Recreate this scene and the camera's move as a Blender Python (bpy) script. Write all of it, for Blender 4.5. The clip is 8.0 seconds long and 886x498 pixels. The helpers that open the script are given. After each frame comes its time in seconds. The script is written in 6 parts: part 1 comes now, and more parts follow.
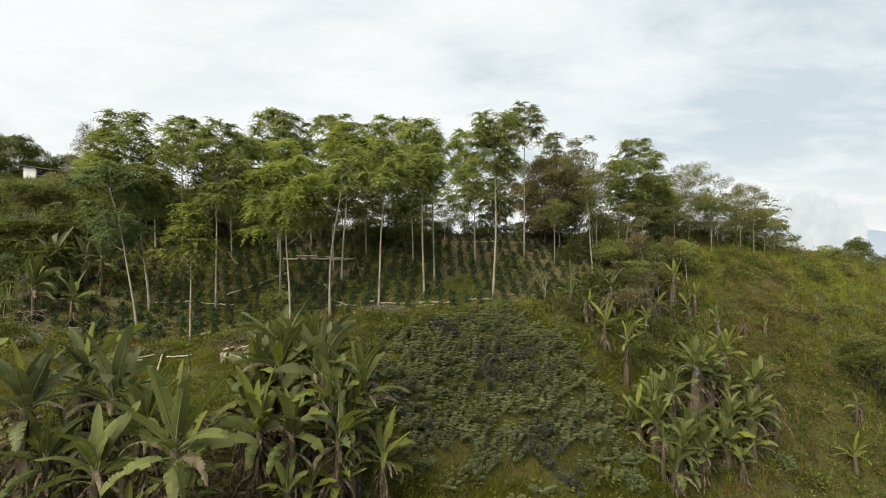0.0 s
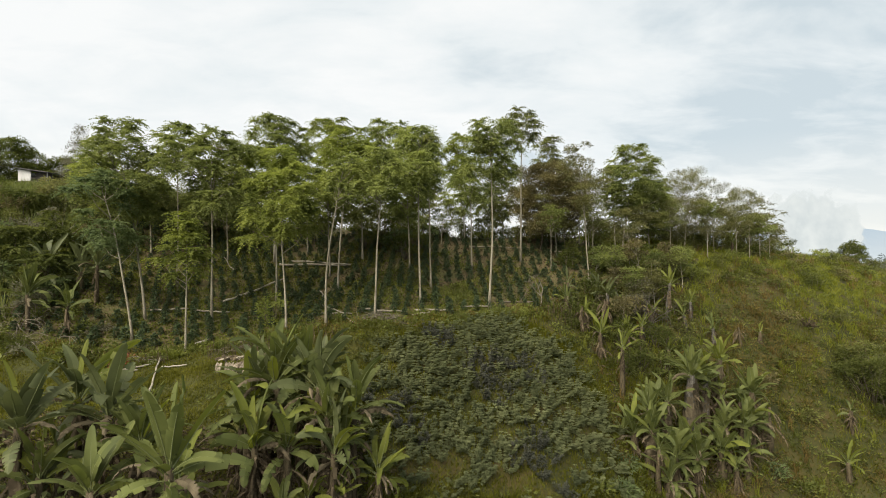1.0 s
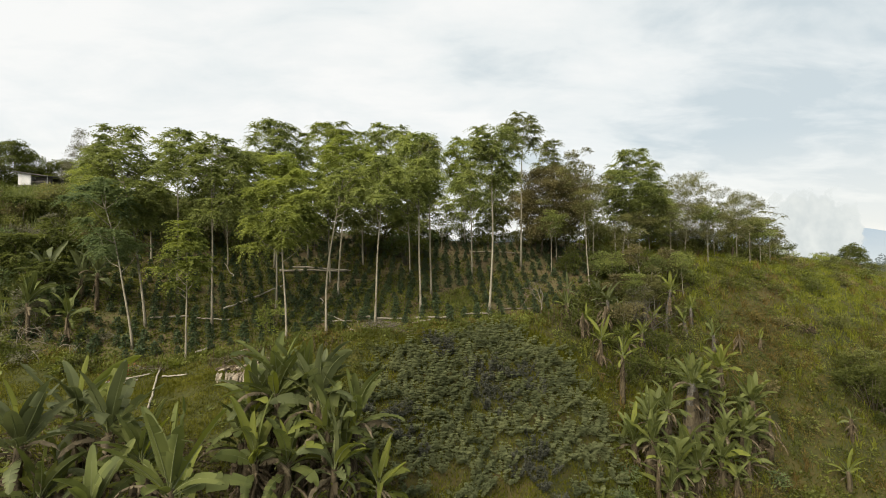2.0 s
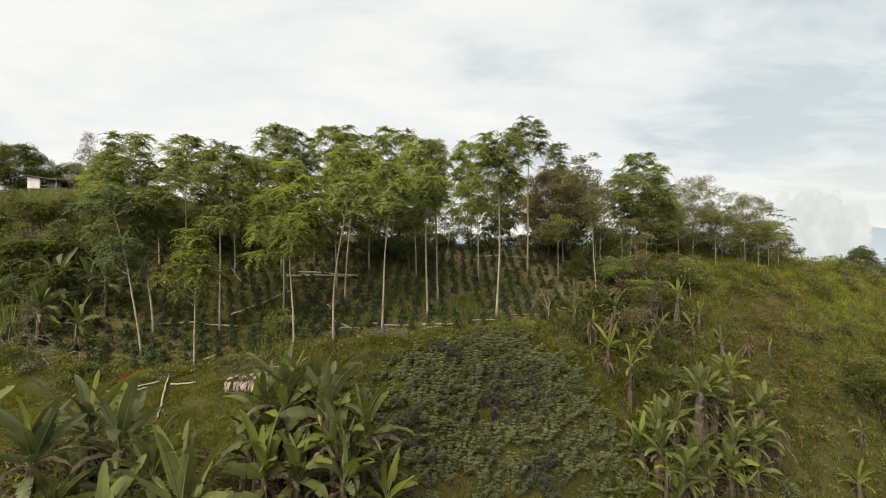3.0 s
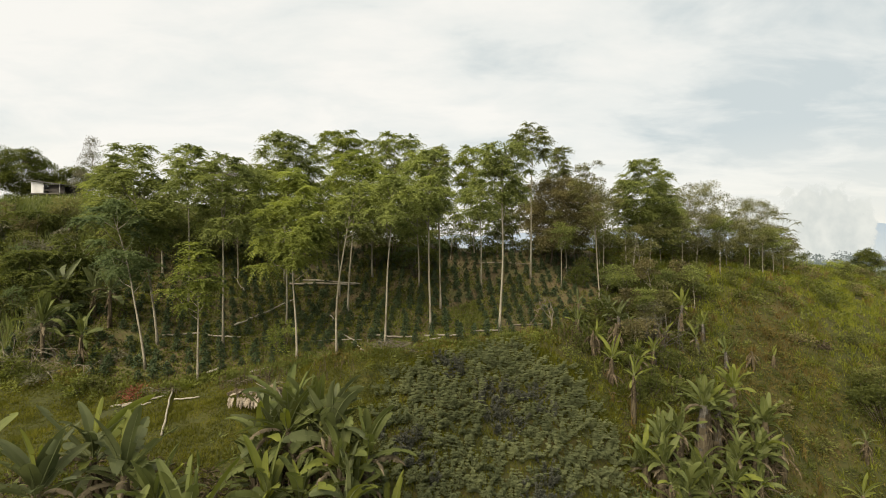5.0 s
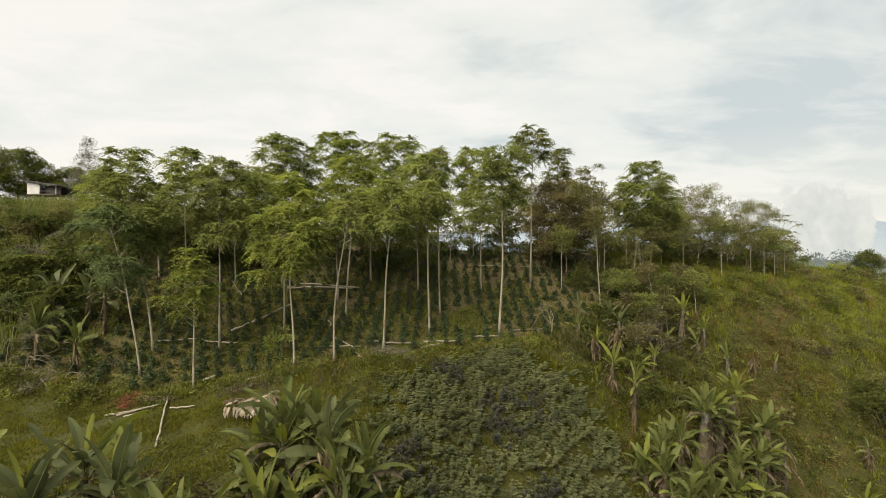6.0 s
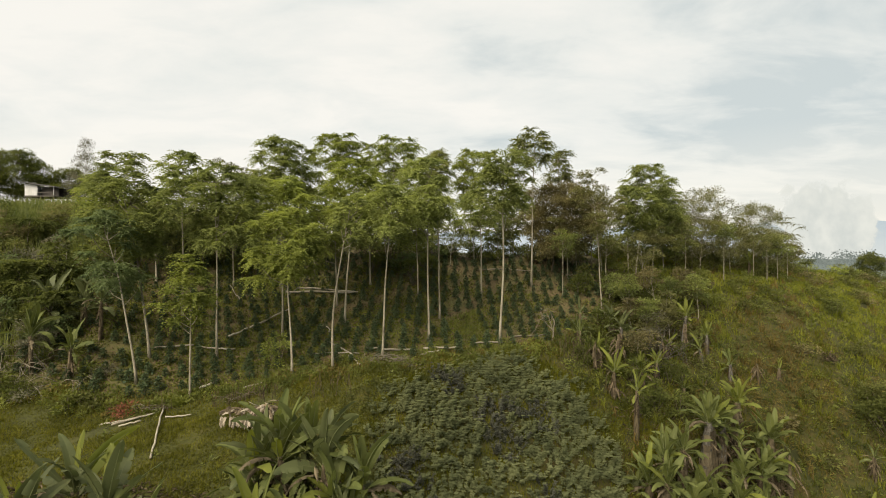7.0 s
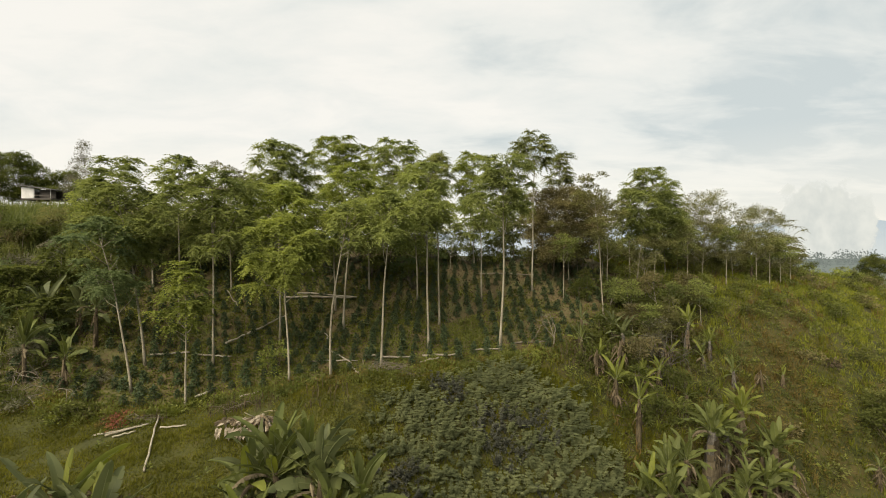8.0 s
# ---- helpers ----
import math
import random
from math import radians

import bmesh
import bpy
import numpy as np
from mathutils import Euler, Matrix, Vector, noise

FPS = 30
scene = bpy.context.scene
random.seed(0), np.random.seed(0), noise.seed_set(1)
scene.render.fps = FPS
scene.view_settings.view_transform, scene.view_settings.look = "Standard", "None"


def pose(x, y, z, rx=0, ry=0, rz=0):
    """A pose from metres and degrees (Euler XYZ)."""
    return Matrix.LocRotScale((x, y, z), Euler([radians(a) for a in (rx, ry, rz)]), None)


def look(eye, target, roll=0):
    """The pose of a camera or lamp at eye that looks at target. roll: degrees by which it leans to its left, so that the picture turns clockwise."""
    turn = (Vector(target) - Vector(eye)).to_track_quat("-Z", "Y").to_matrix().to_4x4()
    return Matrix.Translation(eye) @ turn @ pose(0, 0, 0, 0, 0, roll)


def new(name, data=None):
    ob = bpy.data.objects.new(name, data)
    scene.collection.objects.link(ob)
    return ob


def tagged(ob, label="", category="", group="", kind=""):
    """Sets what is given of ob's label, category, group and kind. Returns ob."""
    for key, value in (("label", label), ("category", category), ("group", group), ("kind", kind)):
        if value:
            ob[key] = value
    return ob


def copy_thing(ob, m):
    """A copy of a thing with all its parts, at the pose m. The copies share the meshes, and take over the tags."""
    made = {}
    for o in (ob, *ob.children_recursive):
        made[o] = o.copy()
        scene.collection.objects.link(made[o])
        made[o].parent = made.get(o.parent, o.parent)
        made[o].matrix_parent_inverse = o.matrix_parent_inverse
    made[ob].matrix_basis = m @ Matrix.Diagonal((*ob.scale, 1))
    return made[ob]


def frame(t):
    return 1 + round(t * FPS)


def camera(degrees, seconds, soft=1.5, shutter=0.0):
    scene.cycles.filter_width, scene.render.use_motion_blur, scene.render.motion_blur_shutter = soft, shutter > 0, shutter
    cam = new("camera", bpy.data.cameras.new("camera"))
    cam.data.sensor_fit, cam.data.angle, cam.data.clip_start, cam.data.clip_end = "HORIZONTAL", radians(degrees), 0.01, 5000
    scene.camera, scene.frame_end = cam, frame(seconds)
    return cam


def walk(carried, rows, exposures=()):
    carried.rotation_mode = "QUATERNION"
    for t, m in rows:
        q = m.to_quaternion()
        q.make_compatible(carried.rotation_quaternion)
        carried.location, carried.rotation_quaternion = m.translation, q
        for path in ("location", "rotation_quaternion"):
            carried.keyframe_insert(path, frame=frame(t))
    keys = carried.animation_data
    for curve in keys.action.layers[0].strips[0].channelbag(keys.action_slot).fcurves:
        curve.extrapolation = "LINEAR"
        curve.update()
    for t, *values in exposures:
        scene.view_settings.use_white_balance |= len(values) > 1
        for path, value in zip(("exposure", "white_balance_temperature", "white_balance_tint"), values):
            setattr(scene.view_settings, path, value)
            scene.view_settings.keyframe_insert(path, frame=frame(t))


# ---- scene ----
cam = camera(84.7, 8.0, soft=0.95)
PATH = [
    (0, (0.266, 0.265, 7.977), (0.279, 2.264, 8.043), -0.3),
    (0.5, (0.259, 0.258, 8.233), (0.273, 2.257, 8.296), -0.3),
    (1, (0.322, 0.252, 8.526), (0.346, 2.251, 8.584), -0.2),
    (1.5, (0.33, 0.25, 8.777), (0.358, 2.249, 8.833), -0.2),
    (3, (0.186, 0.269, 9.479), (0.19, 2.268, 9.528), -0.1),
    (3.5, (0.129, 0.255, 9.719), (0.126, 2.255, 9.765), -0.1),
    (4, (0.146, 0.228, 9.972), (0.137, 2.228, 10.014), -0.0),
    (4.5, (0.164, 0.244, 10.168), (0.156, 2.243, 10.205), -0.1),
    (6, (0.184, 0.643, 10.819), (0.179, 2.643, 10.84), 0.0),
    (6.5, (0.202, 0.806, 11.015), (0.196, 2.806, 11.033), 0.0),
    (7, (0.21, 0.98, 11.203), (0.203, 2.98, 11.219), 0.1),
    (7.5, (0.238, 1.162, 11.394), (0.23, 3.162, 11.408), 0.1),
    (8, (0.249, 1.351, 11.564), (0.241, 3.351, 11.578), 0.1),
]
walk(cam, [(t, look(eye, target, roll)) for t, eye, target, roll in PATH],
     exposures=[(0.0, 0.62, 6520, 10), (1.5, 0.60, 6600, 10), (3.0, 0.58, 6750, 10), (5.0, 0.56, 6950, 10), (8.0, 0.54, 7050, 10)])

# ---- world, sun ----
world = bpy.data.worlds.new("overcast_sky")
scene.world = world
world.use_nodes = True


def build_sky():
    nt = world.node_tree
    nt.nodes.clear()
    N, L = nt.nodes.new, nt.links.new
    out, bg = N("ShaderNodeOutputWorld"), N("ShaderNodeBackground")
    sky = N("ShaderNodeTexSky")
    sky.sky_type, sky.sun_disc = "NISHITA", False
    sky.sun_elevation, sky.sun_rotation = radians(43), radians(212)
    tc, sep = N("ShaderNodeTexCoord"), N("ShaderNodeSeparateXYZ")
    L(tc.outputs["Generated"], sep.inputs[0])
    zz = N("ShaderNodeMath"); zz.operation = "ADD"; zz.inputs[1].default_value = 0.22
    L(sep.outputs["Z"], zz.inputs[0])
    mz = N("ShaderNodeMath"); mz.operation = "MAXIMUM"; mz.inputs[1].default_value = 0.08
    L(zz.outputs[0], mz.inputs[0])
    comb = N("ShaderNodeCombineXYZ")
    for axis in ("X", "Y"):
        d = N("ShaderNodeMath"); d.operation = "DIVIDE"
        L(sep.outputs[axis], d.inputs[0]); L(mz.outputs[0], d.inputs[1])
        L(d.outputs[0], comb.inputs[axis])
    turn = N("ShaderNodeMapping")
    turn.inputs["Rotation"].default_value = (0, 0, radians(14))
    turn.inputs["Scale"].default_value = (0.75, 1.3, 1)
    turn.inputs["Location"].default_value = SKY_SHIFT
    L(comb.outputs[0], turn.inputs[0])
    big, fine = N("ShaderNodeTexNoise"), N("ShaderNodeTexNoise")
    for nz, sc, det, rough in ((big, 0.75, 6, 0.55), (fine, 2.6, 7, 0.58)):
        nz.inputs["Scale"].default_value, nz.inputs["Detail"].default_value = sc, det
        nz.inputs["Roughness"].default_value, nz.inputs["Distortion"].default_value = rough, 0.35
        L(turn.outputs[0], nz.inputs["Vector"])
    mixn = N("ShaderNodeMix"); mixn.inputs[0].default_value = 0.45
    L(big.outputs[0], mixn.inputs[2]); L(fine.outputs[0], mixn.inputs[3])
    ramp = N("ShaderNodeValToRGB")
    e = ramp.color_ramp.elements
    e[0].position, e[0].color = 0.37, (0.56, 0.64, 0.68, 1)
    e[1].position, e[1].color = 0.58, (0.865, 0.88, 0.875, 1)
    mid = e.new(0.47); mid.color = (0.76, 0.805, 0.815, 1)
    tilt = N("ShaderNodeMath"); tilt.operation = "MULTIPLY_ADD"; tilt.inputs[1].default_value = -0.12
    L(sep.outputs["X"], tilt.inputs[0]); L(mixn.outputs[0], tilt.inputs[2])
    L(tilt.outputs[0], ramp.inputs[0])
    # paler, creamier cloud low over the land
    low = N("ShaderNodeMapRange")
    low.inputs[1].default_value, low.inputs[2].default_value = 0.02, 0.22
    low.inputs[3].default_value, low.inputs[4].default_value = 0.75, 0.0
    L(sep.outputs["Z"], low.inputs[0])
    m1 = N("ShaderNodeMix"); m1.data_type = "RGBA"; m1.inputs[7].default_value = (0.90, 0.885, 0.83, 1)
    L(low.outputs[0], m1.inputs[0]); L(ramp.outputs[0], m1.inputs[6])
    scale = N("ShaderNodeVectorMath"); scale.operation = "SCALE"; scale.inputs[3].default_value = 0.1
    L(sky.outputs[0], scale.inputs[0])
    m2 = N("ShaderNodeMix"); m2.data_type = "RGBA"; m2.inputs[0].default_value = 0.93
    L(scale.outputs[0], m2.inputs[6]); L(m1.outputs[2], m2.inputs[7])
    L(m2.outputs[2], bg.inputs[0])
    bg.inputs[1].default_value = SKY_STRENGTH
    L(bg.outputs[0], out.inputs[0])


SKY_SHIFT, SKY_STRENGTH = (0.3, 0.2, 0.0), 0.76
build_sky()
sun = new("sun", bpy.data.lights.new("sun", "SUN"))
sun.data.energy, sun.data.angle, sun.data.color = 5.25, radians(60), (1.0, 0.93, 0.80)
sun.matrix_world = look((-26, -42, 46), (0, 0, 0))


# ---- materials ----
def shader(name):
    m = bpy.data.materials.new(name)
    m.use_nodes = True
    nt = m.node_tree
    nt.nodes.clear()
    out, b = nt.nodes.new("ShaderNodeOutputMaterial"), nt.nodes.new("ShaderNodeBsdfPrincipled")
    nt.links.new(b.outputs[0], out.inputs[0])
    return m, nt, b, out


def rgba(c):
    return (c[0], c[1], c[2], 1.0)


def leafy(name, dark, light, odd=None, rough=0.5, glow=0.3, patch=0.5, spec=0.3, vary=0.4):
    """Leaves: each leaf its own shade, patches of tone across the plant, light passing through."""
    m, nt, b, out = shader(name)
    N, L = nt.nodes.new, nt.links.new
    geo, info, tc = N("ShaderNodeNewGeometry"), N("ShaderNodeObjectInfo"), N("ShaderNodeTexCoord")
    nz = N("ShaderNodeTexNoise"); nz.inputs["Scale"].default_value = patch; nz.inputs["Detail"].default_value = 3
    L(tc.outputs["Object"], nz.inputs["Vector"])
    a = N("ShaderNodeMath"); a.operation = "MULTIPLY_ADD"; a.inputs[1].default_value = vary
    sh = N("ShaderNodeMapRange"); sh.inputs[1].default_value, sh.inputs[2].default_value = 0.3, 0.7
    sh.inputs[4].default_value = 1 - vary
    L(nz.outputs[0], sh.inputs[0])
    L(geo.outputs["Random Per Island"], a.inputs[0]); L(sh.outputs[0], a.inputs[2])
    ramp = N("ShaderNodeValToRGB")
    e = ramp.color_ramp.elements
    e[0].position, e[0].color = 0.08, rgba(dark)
    e[1].position, e[1].color = 0.9, rgba(light)
    if odd:
        k = e.new(0.97); k.color = rgba(odd)
    L(a.outputs[0], ramp.inputs[0])
    hsv = N("ShaderNodeHueSaturation")
    v = N("ShaderNodeMapRange"); v.inputs[3].default_value, v.inputs[4].default_value = 0.85, 1.18
    L(info.outputs["Random"], v.inputs[0]); L(v.outputs[0], hsv.inputs["Value"])
    L(ramp.outputs[0], hsv.inputs["Color"])
    L(hsv.outputs[0], b.inputs["Base Color"])
    b.inputs["Roughness"].default_value = rough
    b.inputs["Specular IOR Level"].default_value = spec
    tr, mx = N("ShaderNodeBsdfTranslucent"), N("ShaderNodeMixShader")
    bright = N("ShaderNodeHueSaturation"); bright.inputs["Value"].default_value = 1.25; bright.inputs["Saturation"].default_value = 1.15
    L(hsv.outputs[0], bright.inputs["Color"]); L(bright.outputs[0], tr.inputs[0])
    mx.inputs[0].default_value = glow
    L(b.outputs[0], mx.inputs[1]); L(tr.outputs[0], mx.inputs[2]); L(mx.outputs[0], out.inputs[0])
    return m


def rough_stuff(name, stops, scale=2.0, fine=18.0, rough=0.85, bump=0.4, stretch=(1, 1, 1), spec=0.25):
    """Earth, bark, wood, walls: noise at two scales through a colour ramp, with relief."""
    m, nt, b, out = shader(name)
    N, L = nt.nodes.new, nt.links.new
    tc, mp, info = N("ShaderNodeTexCoord"), N("ShaderNodeMapping"), N("ShaderNodeObjectInfo")
    mp.inputs["Scale"].default_value = stretch
    shift = N("ShaderNodeVectorMath"); shift.operation = "SCALE"; shift.inputs[0].default_value = (37, 11, 23)
    L(info.outputs["Random"], shift.inputs[3])
    L(shift.outputs[0], mp.inputs["Location"])
    L(tc.outputs["Object"], mp.inputs["Vector"])
    n1, n2, mixn = N("ShaderNodeTexNoise"), N("ShaderNodeTexNoise"), N("ShaderNodeMix")
    n1.inputs["Scale"].default_value, n1.inputs["Detail"].default_value = scale, 4
    n2.inputs["Scale"].default_value, n2.inputs["Detail"].default_value = fine, 5
    L(mp.outputs[0], n1.inputs["Vector"]); L(mp.outputs[0], n2.inputs["Vector"])
    mixn.inputs[0].default_value = 0.45
    L(n1.outputs[0], mixn.inputs[2]); L(n2.outputs[0], mixn.inputs[3])
    ramp = N("ShaderNodeValToRGB")
    e = ramp.color_ramp.elements
    lo, hi = 0.33, 0.67
    e[0].position, e[0].color = lo, rgba(stops[0])
    e[1].position, e[1].color = hi, rgba(stops[-1])
    for i, c in enumerate(stops[1:-1], 1):
        k = e.new(lo + (hi - lo) * i / (len(stops) - 1)); k.color = rgba(c)
    L(mixn.outputs[0], ramp.inputs[0])
    L(ramp.outputs[0], b.inputs["Base Color"])
    b.inputs["Roughness"].default_value, b.inputs["Specular IOR Level"].default_value = rough, spec
    bp = N("ShaderNodeBump"); bp.inputs["Strength"].default_value, bp.inputs["Distance"].default_value = bump, 0.06
    L(n2.outputs[0], bp.inputs["Height"]); L(bp.outputs[0], b.inputs["Normal"])
    return m


def haze_paint(name, low, high, z0, z1, glow):
    """Far backdrop: haze painted in as a plain glowing tone that shifts with height."""
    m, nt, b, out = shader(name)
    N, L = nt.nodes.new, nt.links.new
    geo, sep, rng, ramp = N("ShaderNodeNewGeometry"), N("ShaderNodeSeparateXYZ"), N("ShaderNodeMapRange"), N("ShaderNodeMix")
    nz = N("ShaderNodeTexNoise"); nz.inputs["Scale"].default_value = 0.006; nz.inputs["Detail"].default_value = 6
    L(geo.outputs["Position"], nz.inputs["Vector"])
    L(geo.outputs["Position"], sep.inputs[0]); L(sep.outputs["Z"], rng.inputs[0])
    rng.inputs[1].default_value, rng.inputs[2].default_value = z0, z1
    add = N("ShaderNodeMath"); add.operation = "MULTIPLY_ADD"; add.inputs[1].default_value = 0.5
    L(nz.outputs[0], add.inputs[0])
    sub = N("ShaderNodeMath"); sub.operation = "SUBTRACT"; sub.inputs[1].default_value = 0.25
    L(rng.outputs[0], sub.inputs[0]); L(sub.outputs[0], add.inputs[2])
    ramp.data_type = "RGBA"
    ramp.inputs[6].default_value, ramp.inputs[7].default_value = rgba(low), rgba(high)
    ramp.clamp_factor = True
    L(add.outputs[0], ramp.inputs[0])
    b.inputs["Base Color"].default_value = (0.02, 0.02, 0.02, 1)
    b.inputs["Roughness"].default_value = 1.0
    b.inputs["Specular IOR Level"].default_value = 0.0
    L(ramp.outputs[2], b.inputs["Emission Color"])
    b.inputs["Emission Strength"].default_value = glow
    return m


def cloud_paint():
    """A soft billow: dense in the middle, fading out over a broken edge."""
    m, nt, b, out = shader("cloud")
    N, L = nt.nodes.new, nt.links.new
    geo, mp, ln = N("ShaderNodeNewGeometry"), N("ShaderNodeMapping"), N("ShaderNodeVectorMath")
    mp.vector_type = "TEXTURE"
    mp.inputs["Location"].default_value = (2145, 2750, 105)
    mp.inputs["Scale"].default_value = (330, 600, 300)
    L(geo.outputs["Position"], mp.inputs["Vector"])
    ln.operation = "LENGTH"
    L(mp.outputs[0], ln.inputs[0])
    nz = N("ShaderNodeTexNoise"); nz.inputs["Scale"].default_value = 0.0095; nz.inputs["Detail"].default_value = 7
    nz.inputs["Roughness"].default_value = 0.55
    L(geo.outputs["Position"], nz.inputs["Vector"])
    add = N("ShaderNodeMath"); add.operation = "MULTIPLY_ADD"; add.inputs[1].default_value = -1.7
    L(nz.outputs[0], add.inputs[0]); L(ln.outputs["Value"], add.inputs[2])
    rng_ = N("ShaderNodeMapRange")
    rng_.inputs[1].default_value, rng_.inputs[2].default_value = 0.02, 0.22
    rng_.inputs[3].default_value, rng_.inputs[4].default_value = 1.0, 0.0
    L(add.outputs[0], rng_.inputs[0])
    col = N("ShaderNodeValToRGB")
    e = col.color_ramp.elements
    e[0].position, e[0].color = 0.3, (0.43, 0.47, 0.475, 1)
    e[1].position, e[1].color = 0.7, (0.53, 0.56, 0.55, 1)
    L(nz.outputs[0], col.inputs[0])
    em, tp, mx = N("ShaderNodeEmission"), N("ShaderNodeBsdfTransparent"), N("ShaderNodeMixShader")
    L(col.outputs[0], em.inputs[0])
    L(rng_.outputs[0], mx.inputs[0]); L(tp.outputs[0], mx.inputs[1]); L(em.outputs[0], mx.inputs[2])
    L(mx.outputs[0], out.inputs[0])
    return m


M = {}
M["grass_soil"] = rough_stuff("hill_turf", [(0.018, 0.020, 0.005), (0.028, 0.030, 0.007), (0.042, 0.036, 0.009), (0.052, 0.036, 0.013)], 0.5, 5.0, 0.95, 0.6)
M["lawn_soil"] = rough_stuff("pasture_turf", [(0.026, 0.027, 0.008), (0.040, 0.043, 0.009), (0.058, 0.050, 0.014)], 1.1, 7.0, 0.95, 0.6)
M["soil"] = rough_stuff("dark_soil", [(0.046, 0.042, 0.017), (0.068, 0.066, 0.022), (0.084, 0.060, 0.031), (0.068, 0.071, 0.022)], 0.6, 5.0, 0.95, 0.9)
# land beyond the hill: haze and daylight put into an emissive grey-green
M["hazed_land"] = haze_paint("hazed_valley_land", (0.125, 0.155, 0.148), (0.165, 0.200, 0.180), -60, 20, 0.9)
M["bark"] = rough_stuff("pale_bark", [(0.100, 0.084, 0.056), (0.205, 0.182, 0.132), (0.300, 0.275, 0.210)], 1.6, 14.0, 0.9, 0.5, (2.5, 2.5, 0.7))
M["bark_dark"] = rough_stuff("dark_bark", [(0.05, 0.04, 0.03), (0.11, 0.09, 0.065), (0.17, 0.14, 0.10)], 2.0, 16.0, 0.95, 0.6, (2.5, 2.5, 0.7))
M["dry_wood"] = rough_stuff("bleached_wood", [(0.120, 0.101, 0.072), (0.230, 0.204, 0.156), (0.320, 0.295, 0.235)], 2.0, 22.0, 0.85, 0.4)
M["old_wood"] = rough_stuff("weathered_wood", [(0.065, 0.056, 0.042), (0.145, 0.124, 0.092), (0.240, 0.212, 0.160)], 2.0, 22.0, 0.9, 0.4)
M["pseudostem"] = rough_stuff("banana_stem", [(0.016, 0.012, 0.007), (0.046, 0.035, 0.018), (0.092, 0.072, 0.042), (0.050, 0.052, 0.020)], 4.0, 24.0, 0.85, 0.6, (3, 3, 0.6))
M["grey_stem"] = rough_stuff("grey_banana_stem", [(0.020, 0.017, 0.013), (0.070, 0.063, 0.050), (0.190, 0.175, 0.150)], 6.0, 30.0, 0.85, 0.7, (3, 3, 0.8))
M["rib"] = rough_stuff("leaf_midrib", [(0.099, 0.116, 0.043), (0.155, 0.168, 0.068)], 3, 20, 0.5, 0.1)
M["dead_leaf"] = leafy("dead_leaf", (0.024, 0.018, 0.012), (0.138, 0.108, 0.068), rough=0.9, glow=0.15, patch=3.5, spec=0.1, vary=0.6)
M["thatch"] = leafy("dry_thatch", (0.095, 0.073, 0.049), (0.310, 0.267, 0.204), rough=0.95, glow=0.1, patch=2, spec=0.1)
M["banana"] = leafy("banana_leaf", (0.050, 0.063, 0.019), (0.126, 0.140, 0.042), rough=0.6, glow=0.32, patch=0.9, spec=0.16)
M["banana_pale"] = leafy("young_banana_leaf", (0.080, 0.096, 0.019), (0.158, 0.170, 0.036), rough=0.6, glow=0.35, patch=0.9, spec=0.14)
M["banana_blue"] = leafy("shaded_banana_leaf", (0.050, 0.061, 0.025), (0.115, 0.126, 0.052), rough=0.55, glow=0.3, patch=0.9, spec=0.2)
M["tree"] = leafy("tree_leaf", (0.092, 0.112, 0.042), (0.250, 0.276, 0.084), rough=0.7, glow=0.48, patch=0.7, spec=0.1, vary=0.2)
M["tree_yellow"] = leafy("yellowish_tree_leaf", (0.088, 0.108, 0.028), (0.192, 0.214, 0.048), rough=0.7, glow=0.4, patch=0.8, spec=0.1, vary=0.2)
M["tree_fresh"] = leafy("fresh_tree_leaf", (0.108, 0.132, 0.038), (0.272, 0.300, 0.075), rough=0.7, glow=0.48, patch=0.7, spec=0.1, vary=0.2)
M["tree_blue"] = leafy("bluish_tree_leaf", (0.060, 0.083, 0.038), (0.144, 0.176, 0.070), rough=0.7, glow=0.45, patch=0.6, spec=0.1, vary=0.2)
M["tree_dark"] = leafy("dark_tree_leaf", (0.074, 0.086, 0.033), (0.196, 0.204, 0.068), rough=0.65, glow=0.45, patch=0.6, spec=0.12, vary=0.2)
M["tree_olive"] = leafy("olive_tree_leaf", (0.076, 0.077, 0.032), (0.176, 0.170, 0.064), rough=0.65, glow=0.45, patch=0.7, spec=0.15, vary=0.2)
M["tree_brown"] = leafy("brownish_tree_leaf", (0.074, 0.067, 0.031), (0.180, 0.154, 0.067), rough=0.65, glow=0.35, patch=0.6, spec=0.15, vary=0.2)
M["tree_grey"] = leafy("greyish_tree_leaf", (0.070, 0.070, 0.045), (0.180, 0.170, 0.105), rough=0.6, glow=0.4, patch=0.8)
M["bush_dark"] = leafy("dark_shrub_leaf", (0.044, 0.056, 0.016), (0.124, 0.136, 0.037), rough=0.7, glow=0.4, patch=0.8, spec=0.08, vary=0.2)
M["bracken"] = leafy("withered_bracken", (0.056, 0.047, 0.014), (0.148, 0.118, 0.034), rough=0.8, glow=0.3, patch=0.8, spec=0.08, vary=0.3)
M["bush_olive"] = leafy("olive_shrub_leaf", (0.056, 0.062, 0.018), (0.140, 0.146, 0.042), rough=0.65, glow=0.35, patch=0.8, spec=0.15, vary=0.2)
M["coffee"] = leafy("coffee_leaf", (0.022, 0.038, 0.017), (0.074, 0.098, 0.040), rough=0.5, glow=0.2, patch=1.2, spec=0.2)
M["row_weed"] = leafy("row_weed_leaf", (0.060, 0.076, 0.016), (0.176, 0.186, 0.038), rough=0.7, glow=0.4, patch=0.5, spec=0.1, vary=0.25)
M["shrub"] = leafy("field_shrub_leaf", (0.064, 0.075, 0.036), (0.162, 0.174, 0.081), rough=0.7, glow=0.42, patch=0.8, spec=0.12, vary=0.25)
